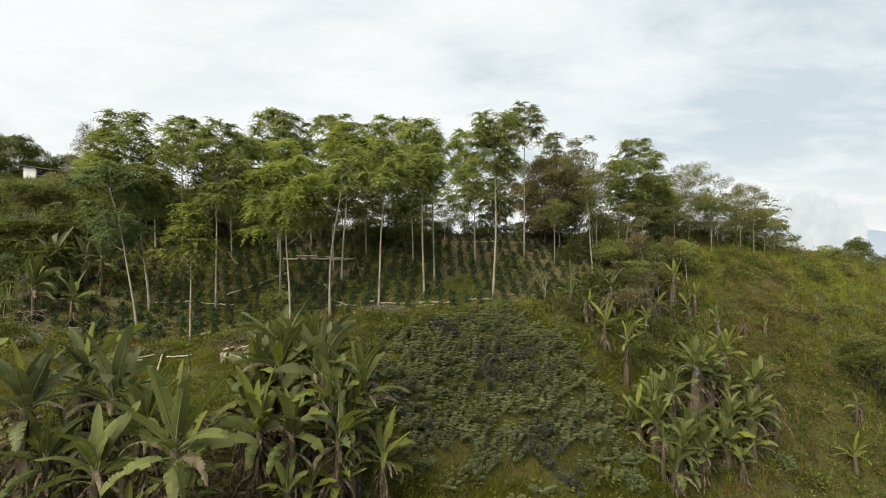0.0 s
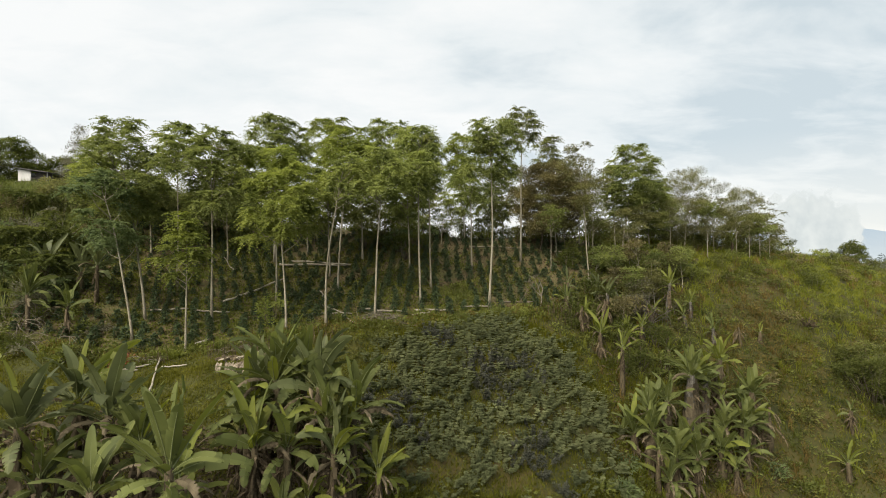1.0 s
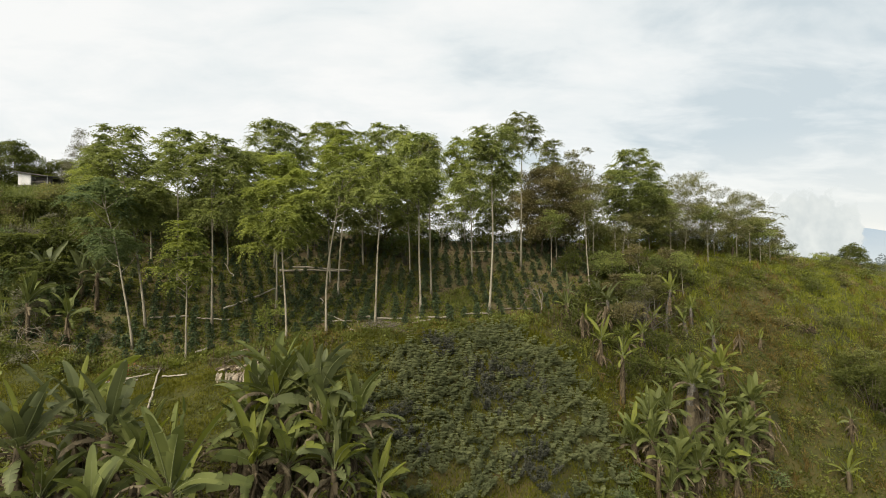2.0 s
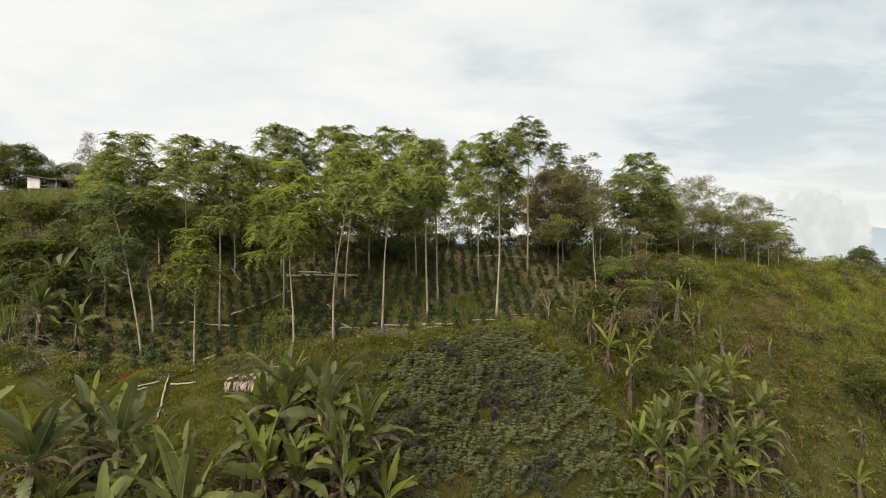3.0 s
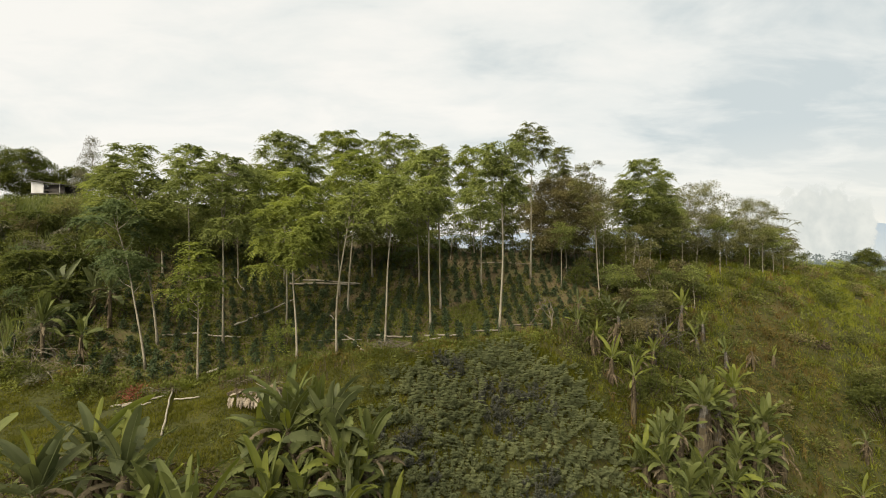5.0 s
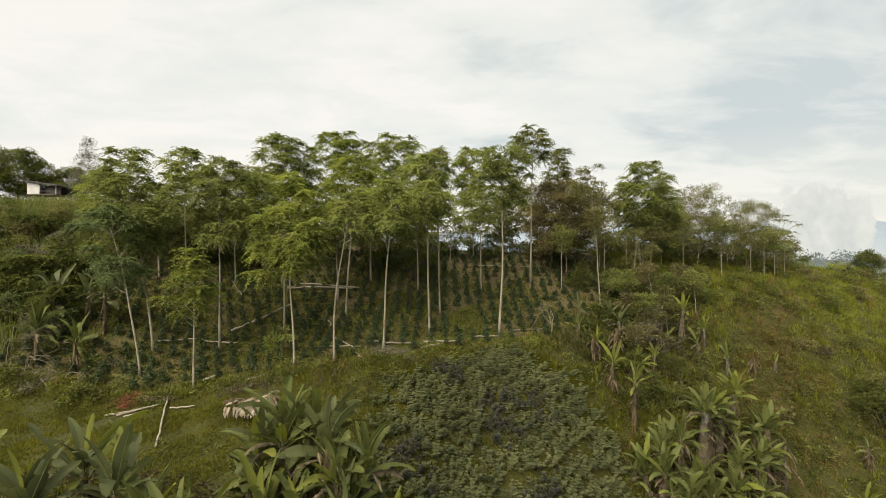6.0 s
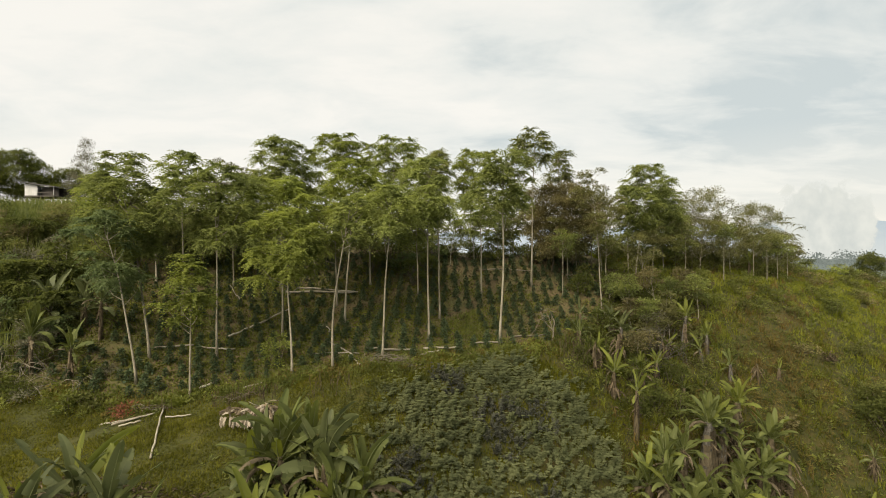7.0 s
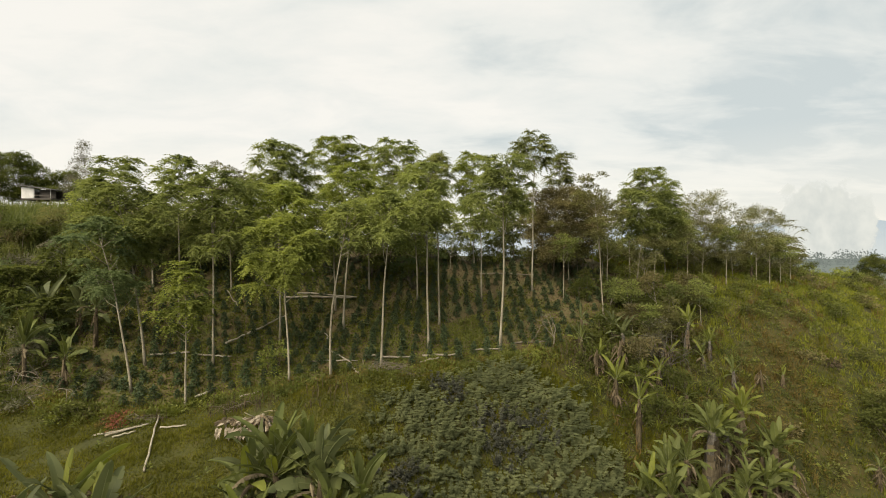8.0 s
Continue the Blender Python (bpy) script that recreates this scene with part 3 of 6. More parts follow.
def fronds(buf, rng, c, away, r, n, leaf, wide, droop, deep=0.5, mat=0):
    """A layered rosette of feathered fronds: paired leaflets along arching ribs that fan out from the twig's end."""
    m, pairs = max(5, n // 16), 8
    a = rng.uniform(0, 6.28) + np.arange(m) * 2.4 + rng.normal(0, 0.3, m)
    d = unit(np.stack([np.cos(a), np.sin(a), rng.uniform(-0.6, 1.0, m) * deep / 0.52], 1) + away * 0.3)
    ln = r * rng.uniform(0.7, 1.25, m)
    s = np.tile(np.repeat(np.linspace(0.16, 1.0, pairs), 2), m)[:, None]
    k = np.repeat(np.arange(m), 2 * pairs)
    p = c + d[k] * ln[k, None] * s - np.array([0, 0, 0.55]) * ln[k, None] * s ** 2 + rng.normal(0, 0.015, (len(k), 3))
    side = unit(np.cross(d[k], [0, 0, 1.0]))
    sg = np.where(np.arange(len(k)) % 2, 1.0, -1.0)[:, None]
    ax = d[k] * (0.45 + 0.5 * s ** 3) + side * sg * (1.0 - 0.6 * s ** 3) + [0, 0, -0.2 - droop] - np.array([0, 0, 0.42]) * s + rng.normal(0, 0.14, (len(k), 3))
    grow = 1.2 - 0.5 * s[:, 0]
    darts(buf, rng, p, ax, leaf * grow * rng.uniform(0.8, 1.2, len(k)), wide * grow * rng.uniform(0.85, 1.15, len(k)), mat, 0.75)


STYLES = {
    # clumps per square metre of outline, clump radius, leaves a clump, leaf length, width, droop, limb count, trunk radius, clump depth
    "umbrella": (4.4, 0.74, 384, 0.155, 0.088, 0.02, 10, 0.072, 0.48),
    "dark": (4.4, 0.72, 352, 0.155, 0.088, 0.02, 12, 0.09, 0.52),
    "sparse": (4.4, 0.56, 170, 0.16, 0.07, 0.08, 10, 0.055, 0.6),
    "wispy": (7.0, 0.50, 140, 0.13, 0.055, -0.3, 18, 0.055, 1.1),
    "round": (5.2, 0.62, 280, 0.16, 0.08, 0.05, 12, 0.09, 0.85),
    "feather": (4.0, 0.75, 170, 0.15, 0.06, 0.0, 16, 0.06, 0.3),
}


CONE = "airy grey-green tree with upright twigs on the hilltop"
SLIM = "slender pale-trunked shade tree with a leafy crown above planted rows"
BACK = "tree in the dense stand behind the planted rows"
UNDER = "low leafy tree filling the shade under taller trees"


def tree(look_of, x, y, top, low, cx, r, style="umbrella", leaf="tree", bark="bark", label="", bend=0.0, seed=0, fill=1.0):
    label = label or look_of
    dens, cr, per, ll, lw, droop, nlimb, rad, deep = STYLES[style]
    if look_of in (BACK, UNDER):
        per, lw = int(per * 0.75), lw * 1.2
    rng = np.random.default_rng(1000 + seed)
    z0 = z_at(x, y) - 0.15
    e = thing("tree", x, y, z0, label or look_of, "tree", "trees on the hillside")
    H, B, dx = top - z0, low - z0, cx - x
    # trunk: a slender, slightly wandering stem that leans towards its crown
    s = np.linspace(0, 1, 12)
    ht = B + (H - B) * 0.62
    wob = 0.05 * H / 10
    px = dx * s ** 1.3 + bend * np.sin(s * np.pi) + wob * np.sin(s * 9 + seed) * s
    py = wob * np.cos(s * 7 + seed * 2) * s
    trunk = np.stack([px, py, ht * s], 1)
    R = rad * (H / 11) ** 0.5
    b = Buf()
    tube(b, trunk, R * (1.0 - 0.72 * s) + R * 0.5 * np.exp(-s * 22), 8)
    n = max(10, int(dens * 2 * r * (H - B) * fill * 0.8))
    pts = dome(rng, n, max(0.3, r - cr * 0.3), B + cr * 0.2, H - cr * 0.3, cr * 0.78, cone=look_of == CONE)
    pts[:, 0] += dx
    at_ = lambda h: np.array([np.interp(h, trunk[:, 2], trunk[:, 0]), np.interp(h, trunk[:, 2], trunk[:, 1]), h])
    order = rng.permutation(len(pts))
    starts, limbs = [], []
    for i in order[:nlimb]:
        p = pts[i]
        h = min(ht * 0.98, max(B * 0.82, p[2] - 0.75 * np.hypot(p[0] - dx, p[1]) - 0.3))
        a = at_(h)
        m = a * 0.45 + p * 0.55 + [0, 0, -0.12 * np.linalg.norm(p - a)]
        q = np.stack([a, a * 0.75 + m * 0.25, m, m * 0.4 + p * 0.6, p])
        w = Buf()
        tube(w if seed < 32 else b, q, R * np.array([0.42, 0.34, 0.25, 0.16, 0.07]), 5)
        starts.append((q[2], q[3]))
        limbs.append(w)
    for i in order[nlimb:]:
        p = pts[i]
        k = min(range(len(starts)), key=lambda j: np.linalg.norm(starts[j][0] - p))
        a = starts[k][0]
        m = (a + p) / 2 + [0, 0, -0.08]
        tube(b, np.stack([a, m, p]), R * np.array([0.15, 0.1, 0.04]), 4)
    stem = part("trunk", b, M[bark], e)
    for w in limbs:
        if w.n:
            part("limb", w, M[bark], stem)
    c = Buf()
    for p in pts:
        away = unit((p - [dx, 0, B]) * [1, 1, 0.4])
        (fronds if style in ("umbrella", "dark", "feather") else clump)(c, rng, p, away, cr * rng.uniform(0.75, 1.25), int(per * rng.uniform(0.7, 1.2)), ll, lw, droop, deep)
    part("crown", c, M[leaf], e)
    return e


tree(SLIM, -15.2, 25.3, 13.6, 9.4, -16.7, 1.9, leaf="tree_blue", label="slender leaning tree with drooping bluish-green crown", seed=1, fill=0.55)
tree(SLIM, -15.7, 27.2, 16.7, 11.2, -17.2, 2.1, leaf="tree", seed=2)
tree(SLIM, -12.1, 24.5, 11.2, 7.4, -12.1, 1.0, leaf="tree_yellow", label="young slender tree with yellow-green crown", seed=3, fill=0.75)
tree(SLIM, -12.3, 27.7, 16.3, 11.7, -12.4, 2.5, leaf="tree", seed=4)
tree(SLIM, -16.0, 31.0, 17.7, 14.5, -16.0, 1.3, leaf="tree", seed=5)
tree(SLIM, -7.5, 25.6, 13.6, 9.7, -7.9, 2.1, leaf="tree_fresh", label="slender tree with broad fresh green umbrella crown", seed=6, fill=1.1)
tree(SLIM, -9.6, 30.4, 16.0, 12.6, -9.6, 1.9, leaf="tree_fresh", seed=7)
tree(SLIM, -5.5, 25.9, 14.5, 11.6, -4.6, 1.1, leaf="tree", seed=8, bend=-0.25, fill=0.7)
tree(SLIM, -6.0, 31.2, 17.1, 12.8, -5.4, 2.1, leaf="tree_fresh", seed=9)
tree(SLIM, -11.6, 36.0, 19.8, 15.4, -11.6, 2.3, leaf="tree", seed=10)
tree(SLIM, -9.6, 46.5, 22.5, 17.2, -9.6, 2.8, leaf="tree_fresh", seed=11)
tree(SLIM, -4.5, 45.0, 21.9, 16.6, -4.5, 2.7, leaf="tree", seed=12)
tree(SLIM, -3.1, 26.9, 14.9, 11.8, -2.7, 1.5, leaf="tree", seed=13, fill=0.8)
tree(SLIM, -0.7, 29.5, 16.9, 12.6, -0.9, 1.7, leaf="tree", seed=14)
tree(SLIM, -0.1, 32.7, 16.4, 13.4, -0.3, 1.1, leaf="tree", seed=15)
tree(SLIM, -0.4, 44.0, 20.4, 16.2, -0.4, 1.5, leaf="tree_dark", seed=101)
tree(SLIM, 2.9, 36.5, 16.1, 13.1, 2.8, 1.4, leaf="tree", seed=16, fill=0.7)
tree(SLIM, 2.6, 46.0, 20.9, 15.9, 2.6, 1.7, leaf="tree_fresh", seed=102)
tree(SLIM, 3.5, 30.2, 18.0, 14.0, 3.7, 1.9, leaf="tree", seed=17, bend=0.15)
tree(SLIM, 6.9, 38.5, 20.9, 17.8, 7.1, 1.6, leaf="tree_dark", label="tallest slender tree with small dark tufted crown", seed=18, fill=0.75)
tree(SLIM, 11.5, 50.0, 21.8, 18.3, 11.7, 1.6, leaf="tree_dark", seed=19, fill=0.75)
tree(SLIM, 9.2, 41.6, 17.0, 11.6, 9.7, 3.1, "round", "tree_brown", "bark_dark", "spreading dark tree with branching trunk and brownish crown", seed=20, fill=1.5)
tree(SLIM, 11.1, 34.6, 17.0, 12.4, 10.5, 1.6, "sparse", "tree_olive", label="thin tree with sparse olive foliage", seed=21, fill=0.6)
tree(SLIM, 16.1, 41.5, 18.9, 12.9, 17.2, 2.6, leaf="tree", label="tall tree with dense dark green layered crown", seed=22)
tree(SLIM, 24.3, 55.0, 18.6, 12.7, 24.5, 2.4, leaf="tree", seed=103)
tree(SLIM, 13.2, 44.0, 16.6, 12.6, 13.2, 1.7, "sparse", "tree_olive", label="thin tree with sparse olive foliage", seed=23, fill=1.2)
tree(SLIM, 22.2, 43.0, 17.0, 10.9, 22.7, 2.6, "wispy", "tree_olive", label="airy tree with fine greyish foliage and upright twigs", seed=24, fill=0.95)
tree(SLIM, 33.0, 52.0, 16.4, 10.8, 33.0, 2.6, "wispy", "tree_olive", label="airy tree with fine olive foliage", seed=25, fill=0.95)
tree(SLIM, 37.6, 56.0, 15.6, 10.6, 38.5, 2.5, "feather", "tree_olive", label="open tree with flat feathery sprays of foliage", seed=26, fill=0.7)
tree(CONE, -36.2, 50.0, 22.6, 14.8, -36.0, 2.5, "wispy", "tree_grey", seed=27, fill=0.34)
tree(SLIM, -45.0, 52.0, 22.0, 17.2, -44.9, 3.0, "round", "bush_dark", "bark_dark", "dense dark round tree on the hilltop", seed=28, fill=1.6)
tree(SLIM, -41.0, 54.0, 20.4, 17.3, -41.0, 1.8, "round", "bush_dark", "bark_dark", "small dark tree behind the hut", seed=29, fill=1.4)
tree(SLIM, -18.4, 43.0, 19.5, 15.8, -18.4, 2.0, "sparse", "tree_olive", label="thin tree with sparse greyish foliage", seed=30)
tree(SLIM, -24.4, 29.0, 11.0, 8.4, -24.4, 1.3, "dark", "bush_dark", "bark_dark", "dark leafy tree at the edge of tall grass", seed=31, fill=1.2)

tree(BACK, -9.7, 38.0, 17.6, 12.5, -9.9, 2.1, "umbrella", "tree", "bark", seed=60)
tree(BACK, -5.3, 37.0, 16.4, 11.8, -5.5, 2.1, "dark", "tree_dark", "bark", seed=61)
tree(BACK, -1.7, 36.0, 16.1, 11.8, -1.9, 1.8, "umbrella", "tree", "bark", seed=62)
tree(BACK, -7.1, 34.0, 14.5, 11.1, -7.3, 1.7, "dark", "tree_dark", "bark", seed=63)
tree(BACK, -15.0, 36.0, 16.3, 12.2, -15.2, 1.8, "umbrella", "tree", "bark", seed=64)
tree(BACK, -18.2, 38.0, 14.6, 11.2, -18.4, 2.1, "dark", "tree_dark", "bark", seed=65)
tree(BACK, -19.4, 34.0, 15.8, 11.8, -19.6, 1.6, "dark", "tree_dark", "bark", seed=66)
tree(BACK, -21.5, 33.0, 15.8, 12.2, -21.7, 1.6, "umbrella", "tree_fresh", "bark", seed=67)
tree(BACK, -25.9, 35.0, 14.7, 11.4, -26.1, 1.9, "sparse", "tree_olive", "bark", seed=68)
tree(BACK, 10.1, 40.0, 14.8, 11.4, 9.9, 1.9, "sparse", "tree_olive", "bark", seed=69)
tree(BACK, 13.1, 41.0, 16.3, 11.4, 12.9, 1.5, "sparse", "tree_olive", "bark", seed=70)
tree(BACK, 19.1, 43.0, 15.3, 11.2, 18.9, 2.1, "umbrella", "tree", "bark", seed=71)
tree(BACK, 15.7, 42.0, 17.1, 12.4, 15.5, 0.9, "umbrella", "tree", "bark", seed=72)
tree(BACK, 23.1, 46.0, 14.8, 10.9, 22.9, 1.8, "sparse", "tree_olive", "bark", seed=73, fill=0.8)
tree(BACK, 26.0, 45.0, 14.8, 11.0, 25.8, 1.9, "sparse", "tree_olive", "bark", seed=74, fill=0.8)
tree(BACK, 30.8, 47.0, 13.8, 10.7, 30.6, 2.1, "sparse", "tree_olive", "bark", seed=75, fill=0.8)
tree(BACK, 2.7, 42.0, 16.2, 12.4, 2.5, 1.7, "umbrella", "tree", "bark", seed=76)
tree(BACK, -0.9, 44.0, 16.4, 11.9, -1.1, 2.0, "dark", "tree_dark", "bark", seed=77)
tree(BACK, -16.1, 46.0, 17.9, 13.5, -16.3, 2.6, "dark", "tree_dark", "bark", seed=79)
tree(BACK, 6.7, 47.0, 17.8, 12.7, 6.5, 1.9, "dark", "tree_dark", "bark", seed=80)

tree(BACK, 11.6, 43.0, 15.2, 11.0, 11.4, 1.9, "sparse", "tree_olive", "bark", seed=90, fill=0.55)
tree(BACK, 17.6, 45.0, 14.6, 10.8, 17.4, 2.0, "sparse", "tree_olive", "bark", seed=91, fill=0.55)
tree(BACK, 20.6, 44.0, 14.4, 10.6, 20.6, 1.9, "sparse", "tree_olive", "bark", seed=92, fill=0.55)
tree(BACK, 25.4, 47.0, 14.6, 10.8, 25.4, 2.2, "wispy", "tree_olive", "bark", seed=93, fill=0.55)
tree(BACK, 28.6, 49.0, 14.2, 10.8, 28.6, 2.2, "sparse", "tree_olive", "bark", seed=94, fill=0.55)
tree(BACK, 33.2, 50.0, 13.6, 10.2, 33.2, 2.2, "sparse", "tree_olive", "bark", seed=95, fill=0.55)
tree(BACK, 5.0, 45.0, 14.6, 12.2, 5.0, 1.6, "dark", "tree_dark", "bark", seed=96)
tree(BACK, 14.8, 36.6, 12.6, 9.8, 14.6, 1.3, "sparse", "tree_olive", "bark", seed=97, fill=0.6)

rng_s = np.random.default_rng(611)
for k, (tx, ty, h, r) in enumerate(((17.0, 40.2, 4.8, 1.3), (20.0, 41.0, 5.2, 1.4), (23.6, 41.8, 5.0, 1.4), (26.6, 42.6, 4.8, 1.3), (28.4, 43.6, 4.4, 1.3), (30.0, 44.6, 4.2, 1.4), (31.6, 45.6, 3.9, 1.3), (12.6, 38.4, 5.4, 1.2), (9.0, 37.2, 5.0, 1.1))):
    g = z_at(tx, ty)
    tree(BACK, tx, ty, g + h, g + 0.55 * h, tx, r, "sparse", ("tree_olive", "tree_dark", "tree")[k % 3], "bark", "thin pale-trunked tree with sparse olive crown on the crest", seed=140 + k, fill=0.8)
for k in range(14):
    ty = rng_s.uniform(30, 38)
    tx = rng_s.uniform(9.5 + (ty - 29) * 0.25, 16 + (ty - 29) * 0.4)
    g = z_at(tx, ty)
    h = rng_s.uniform(2.2, 3.8)
    tree(BACK, tx, ty, g + h, g + 0.5 * h, tx + rng_s.normal(0, 0.3), rng_s.uniform(0.6, 1.0), "sparse", ("tree_olive", "tree", "tree_brown")[k % 3], "bark", "spindly sapling with pale stem among banana plants", seed=170 + k, fill=0.6)
rng = np.random.default_rng(515)
for k in range(12):
    tx, ty = -21 + 1.9 * k + rng.normal(0, 0.4), rng.uniform(36.5, 46)
    if 3.5 < tx < 8:
        continue
    g = z_at(tx, ty)
    tree(UNDER, tx, ty, g + rng.uniform(3.0, 4.4), g + 1.3, tx + rng.normal(0, 0.2), rng.uniform(1.3, 1.9), ("dark", "umbrella", "sparse")[k % 3], ("tree_dark", "tree_olive", "tree", "tree_dark")[k % 4], ("bark_dark", "bark")[k % 2], seed=700 + k, fill=0.8)
BANK = "leafy tree on the high bank beside the planted rows"
for k, (tx, ty, h, r, leaf) in enumerate(((-27.4, 33.0, 2.2, 1.3, "bush_dark"), (-23.0, 30.5, 3.2, 1.4, "bush_dark"), (-29.6, 31.5, 1.8, 1.1, "bush_olive"), (-21.5, 27.6, 2.6, 1.1, "bush_dark"), (-25.5, 37.0, 4.8, 1.6, "tree_fresh"))):
    g = z_at(tx, ty)
    tree(BANK, tx, ty, g + h, g + 1.2, tx + 0.2, r, ("umbrella", "dark")[k % 2], leaf, "bark", seed=760 + k, fill=0.8)

# ---- bushes and undergrowth ----
def bush(x, y, r, h, leaf, label, seed, per=70, ll=0.17, lw=0.08, category="bush", name="bush", mass=None):
    rng = np.random.default_rng(4000 + seed)
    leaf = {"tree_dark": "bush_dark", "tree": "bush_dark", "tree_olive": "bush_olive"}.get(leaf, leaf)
    z = z_at(x, y) - 0.1
    o = np.array([x, y, z]) if mass is not None else np.zeros(3)
    big = max(1.0, r) ** 0.6 if mass is None else 1.0
    pts = dome(rng, max(5, int(6.5 * r * h)), max(0.15, r - 0.25), 0.15 * h, h - 0.15, 0.32)
    b, c = (Buf(), Buf()) if mass is None else (mass.setdefault("bark_dark", Buf()), mass.setdefault(leaf, Buf()))
    for p in pts:
        tube(b, np.stack([[0.15 * p[0], 0.15 * p[1], 0], p * [0.6, 0.6, 0.5], p]) + o, [0.025, 0.014, 0.005], 4)
        clump(c, rng, p + o, unit(p), 0.42 * big * rng.uniform(0.8, 1.2), int(per * big ** 2), ll, lw, 0.1, 0.7)
    if mass is not None:
        return None
    e = thing(name, x, y, z, label, category, "bushes on the hillside")
    part("stem", b, M["bark_dark"], e)
    part("foliage", c, M[leaf], e)
    return e


FAR = {}
rng = np.random.default_rng(77)
for k in range(30):
    bx, by = rng.uniform(-23, 2), rng.uniform(37, 47)
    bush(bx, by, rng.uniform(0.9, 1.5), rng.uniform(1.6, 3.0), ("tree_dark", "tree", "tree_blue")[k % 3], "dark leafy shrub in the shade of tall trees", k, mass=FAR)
for k in range(16):
    bx, by = rng.uniform(10, 31), rng.uniform(38.5, 48)
    bush(bx, by, rng.uniform(0.6, 1.1), rng.uniform(0.8, 1.7), ("tree_olive", "tree_dark", "weed")[k % 3], "low shrub under thin trees", 40 + k, mass=FAR)
for k in range(84):
    bx, by = rng.uniform(-41, -21), rng.uniform(27, 46)
    if bx < -29 and by > 35:
        by -= 9
    bush(bx, by, rng.uniform(0.5, 1.3), rng.uniform(1.1, 2.5), ("tree_brown", "weed", "tree", "tree_dark", "tree_olive", "tree_dark", "weed")[k % 7], "leafy shrub on the high bank", 300 + k)
for k in range(16):
    bx, by = rng.uniform(34, 56), rng.uniform(50, 66)
    bush(bx, by, rng.uniform(0.8, 1.5), rng.uniform(0.9, 1.8), ("tree_olive", "weed", "tree_fresh")[k % 3], "olive shrub along the ridge", 80 + k, mass=FAR)
for k in range(60):
    bx = rng.uniform(3, 36)
    by = rng.uniform(41, 50) if bx < 12 else rng.uniform(46.5, 52)
    bush(bx, by, rng.uniform(0.8, 1.4), rng.uniform(1.2, 2.0) if 3 < bx < 9 else rng.uniform(1.2, 2.4), ("tree_olive", "tree_dark", "weed", "tree_olive")[k % 4], "olive shrub on the crest under thin trees", 120 + k, mass=FAR)
for k in range(84):
    by = rng.uniform(28.5, 39.5)
    bx = rng.uniform(7.5 + (by - 29) * 0.25, 15.5 + (by - 29) * 0.45)
    bush(bx, by, rng.uniform(0.45, 0.95), rng.uniform(0.6, 1.9), ("tree_dark", "tree_olive", "tree_dark", "tree", "tree_dark")[k % 5], "dense green shrub among banana plants", 600 + k)
for k in range(26):
    bx, by = rng.uniform(-14, 11), rng.uniform(44.2, 49)
    bush(bx, by, rng.uniform(0.8, 1.3), rng.uniform(0.8, 1.7), ("tree_dark", "tree_olive", "tree")[k % 3], "dark leafy shrub along the crest", 400 + k, mass=FAR)
tree(SLIM, 57.0, 66.0, 11.5, 7.4, 57.0, 1.8, "round", "bush_dark", "bark_dark", "round dark tree on the falling ridge", seed=40)
bush(26.4, 28.2, 1.5, 2.6, "tree_dark", "large dark bush on the steep slope", 101)
bush(28.0, 29.6, 1.3, 2.4, "tree", "large dark bush on the steep slope", 102)
bush(25.6, 33.3, 0.7, 0.9, "dead_leaf", "withered brown bush in rough grass", 103)
bush(-14.3, 23.3, 0.95, 0.6, "rust", "low rust-red shrub at the field's edge", 104, per=90, ll=0.14, lw=0.045)
bush(-16.5, 23.6, 0.7, 0.8, "tree_olive", "low brownish shrub at the field's edge", 105)
for k in range(24):
    bx, by = rng.uniform(-26, -16.5), rng.uniform(23.2, 29.5)
    bush(bx, by, rng.uniform(0.4, 0.8), rng.uniform(0.4, 1.1), ("weed", "tree_dark", "tree_olive", "tree_grey")[k % 4], "low tangled shrub beside the planted rows", 440 + k, per=60)
for k in range(46):
    bx, by = rng.uniform(26, 52), rng.uniform(43, 58)
    bush(bx, by, rng.uniform(0.7, 1.5), rng.uniform(0.6, 1.5) if by < 50 else rng.uniform(1.2, 2.6), ("tree_olive", "weed", "tree_brown", "tree_olive")[k % 4], "olive shrub scattered along the grassy ridge", 820 + k, per=64, mass=FAR)
for k in range(34):
    bx, by = rng.uniform(13, 27), rng.uniform(36.5, 43)
    bush(bx, by, rng.uniform(0.5, 1.1), rng.uniform(0.6, 1.5), ("tree_dark", "weed", "tree_olive", "tree_dark")[k % 4], "lush green shrub below thin trees on the crest", 870 + k, per=64)
for k in range(30):
    by = rng.uniform(26, 33)
    bx = rng.uniform(-0.95 * by, -0.74 * by)
    bush(bx, by, rng.uniform(0.6, 1.1), rng.uniform(1.1, 2.3), ("tree_grey", "weed", "tree_olive", "tree_grey", "tree_blue")[k % 5], "greyish tangled shrub on the bank beside banana plants", 930 + k, per=60)
DRY = "heap of withered brown leaves under banana plants"
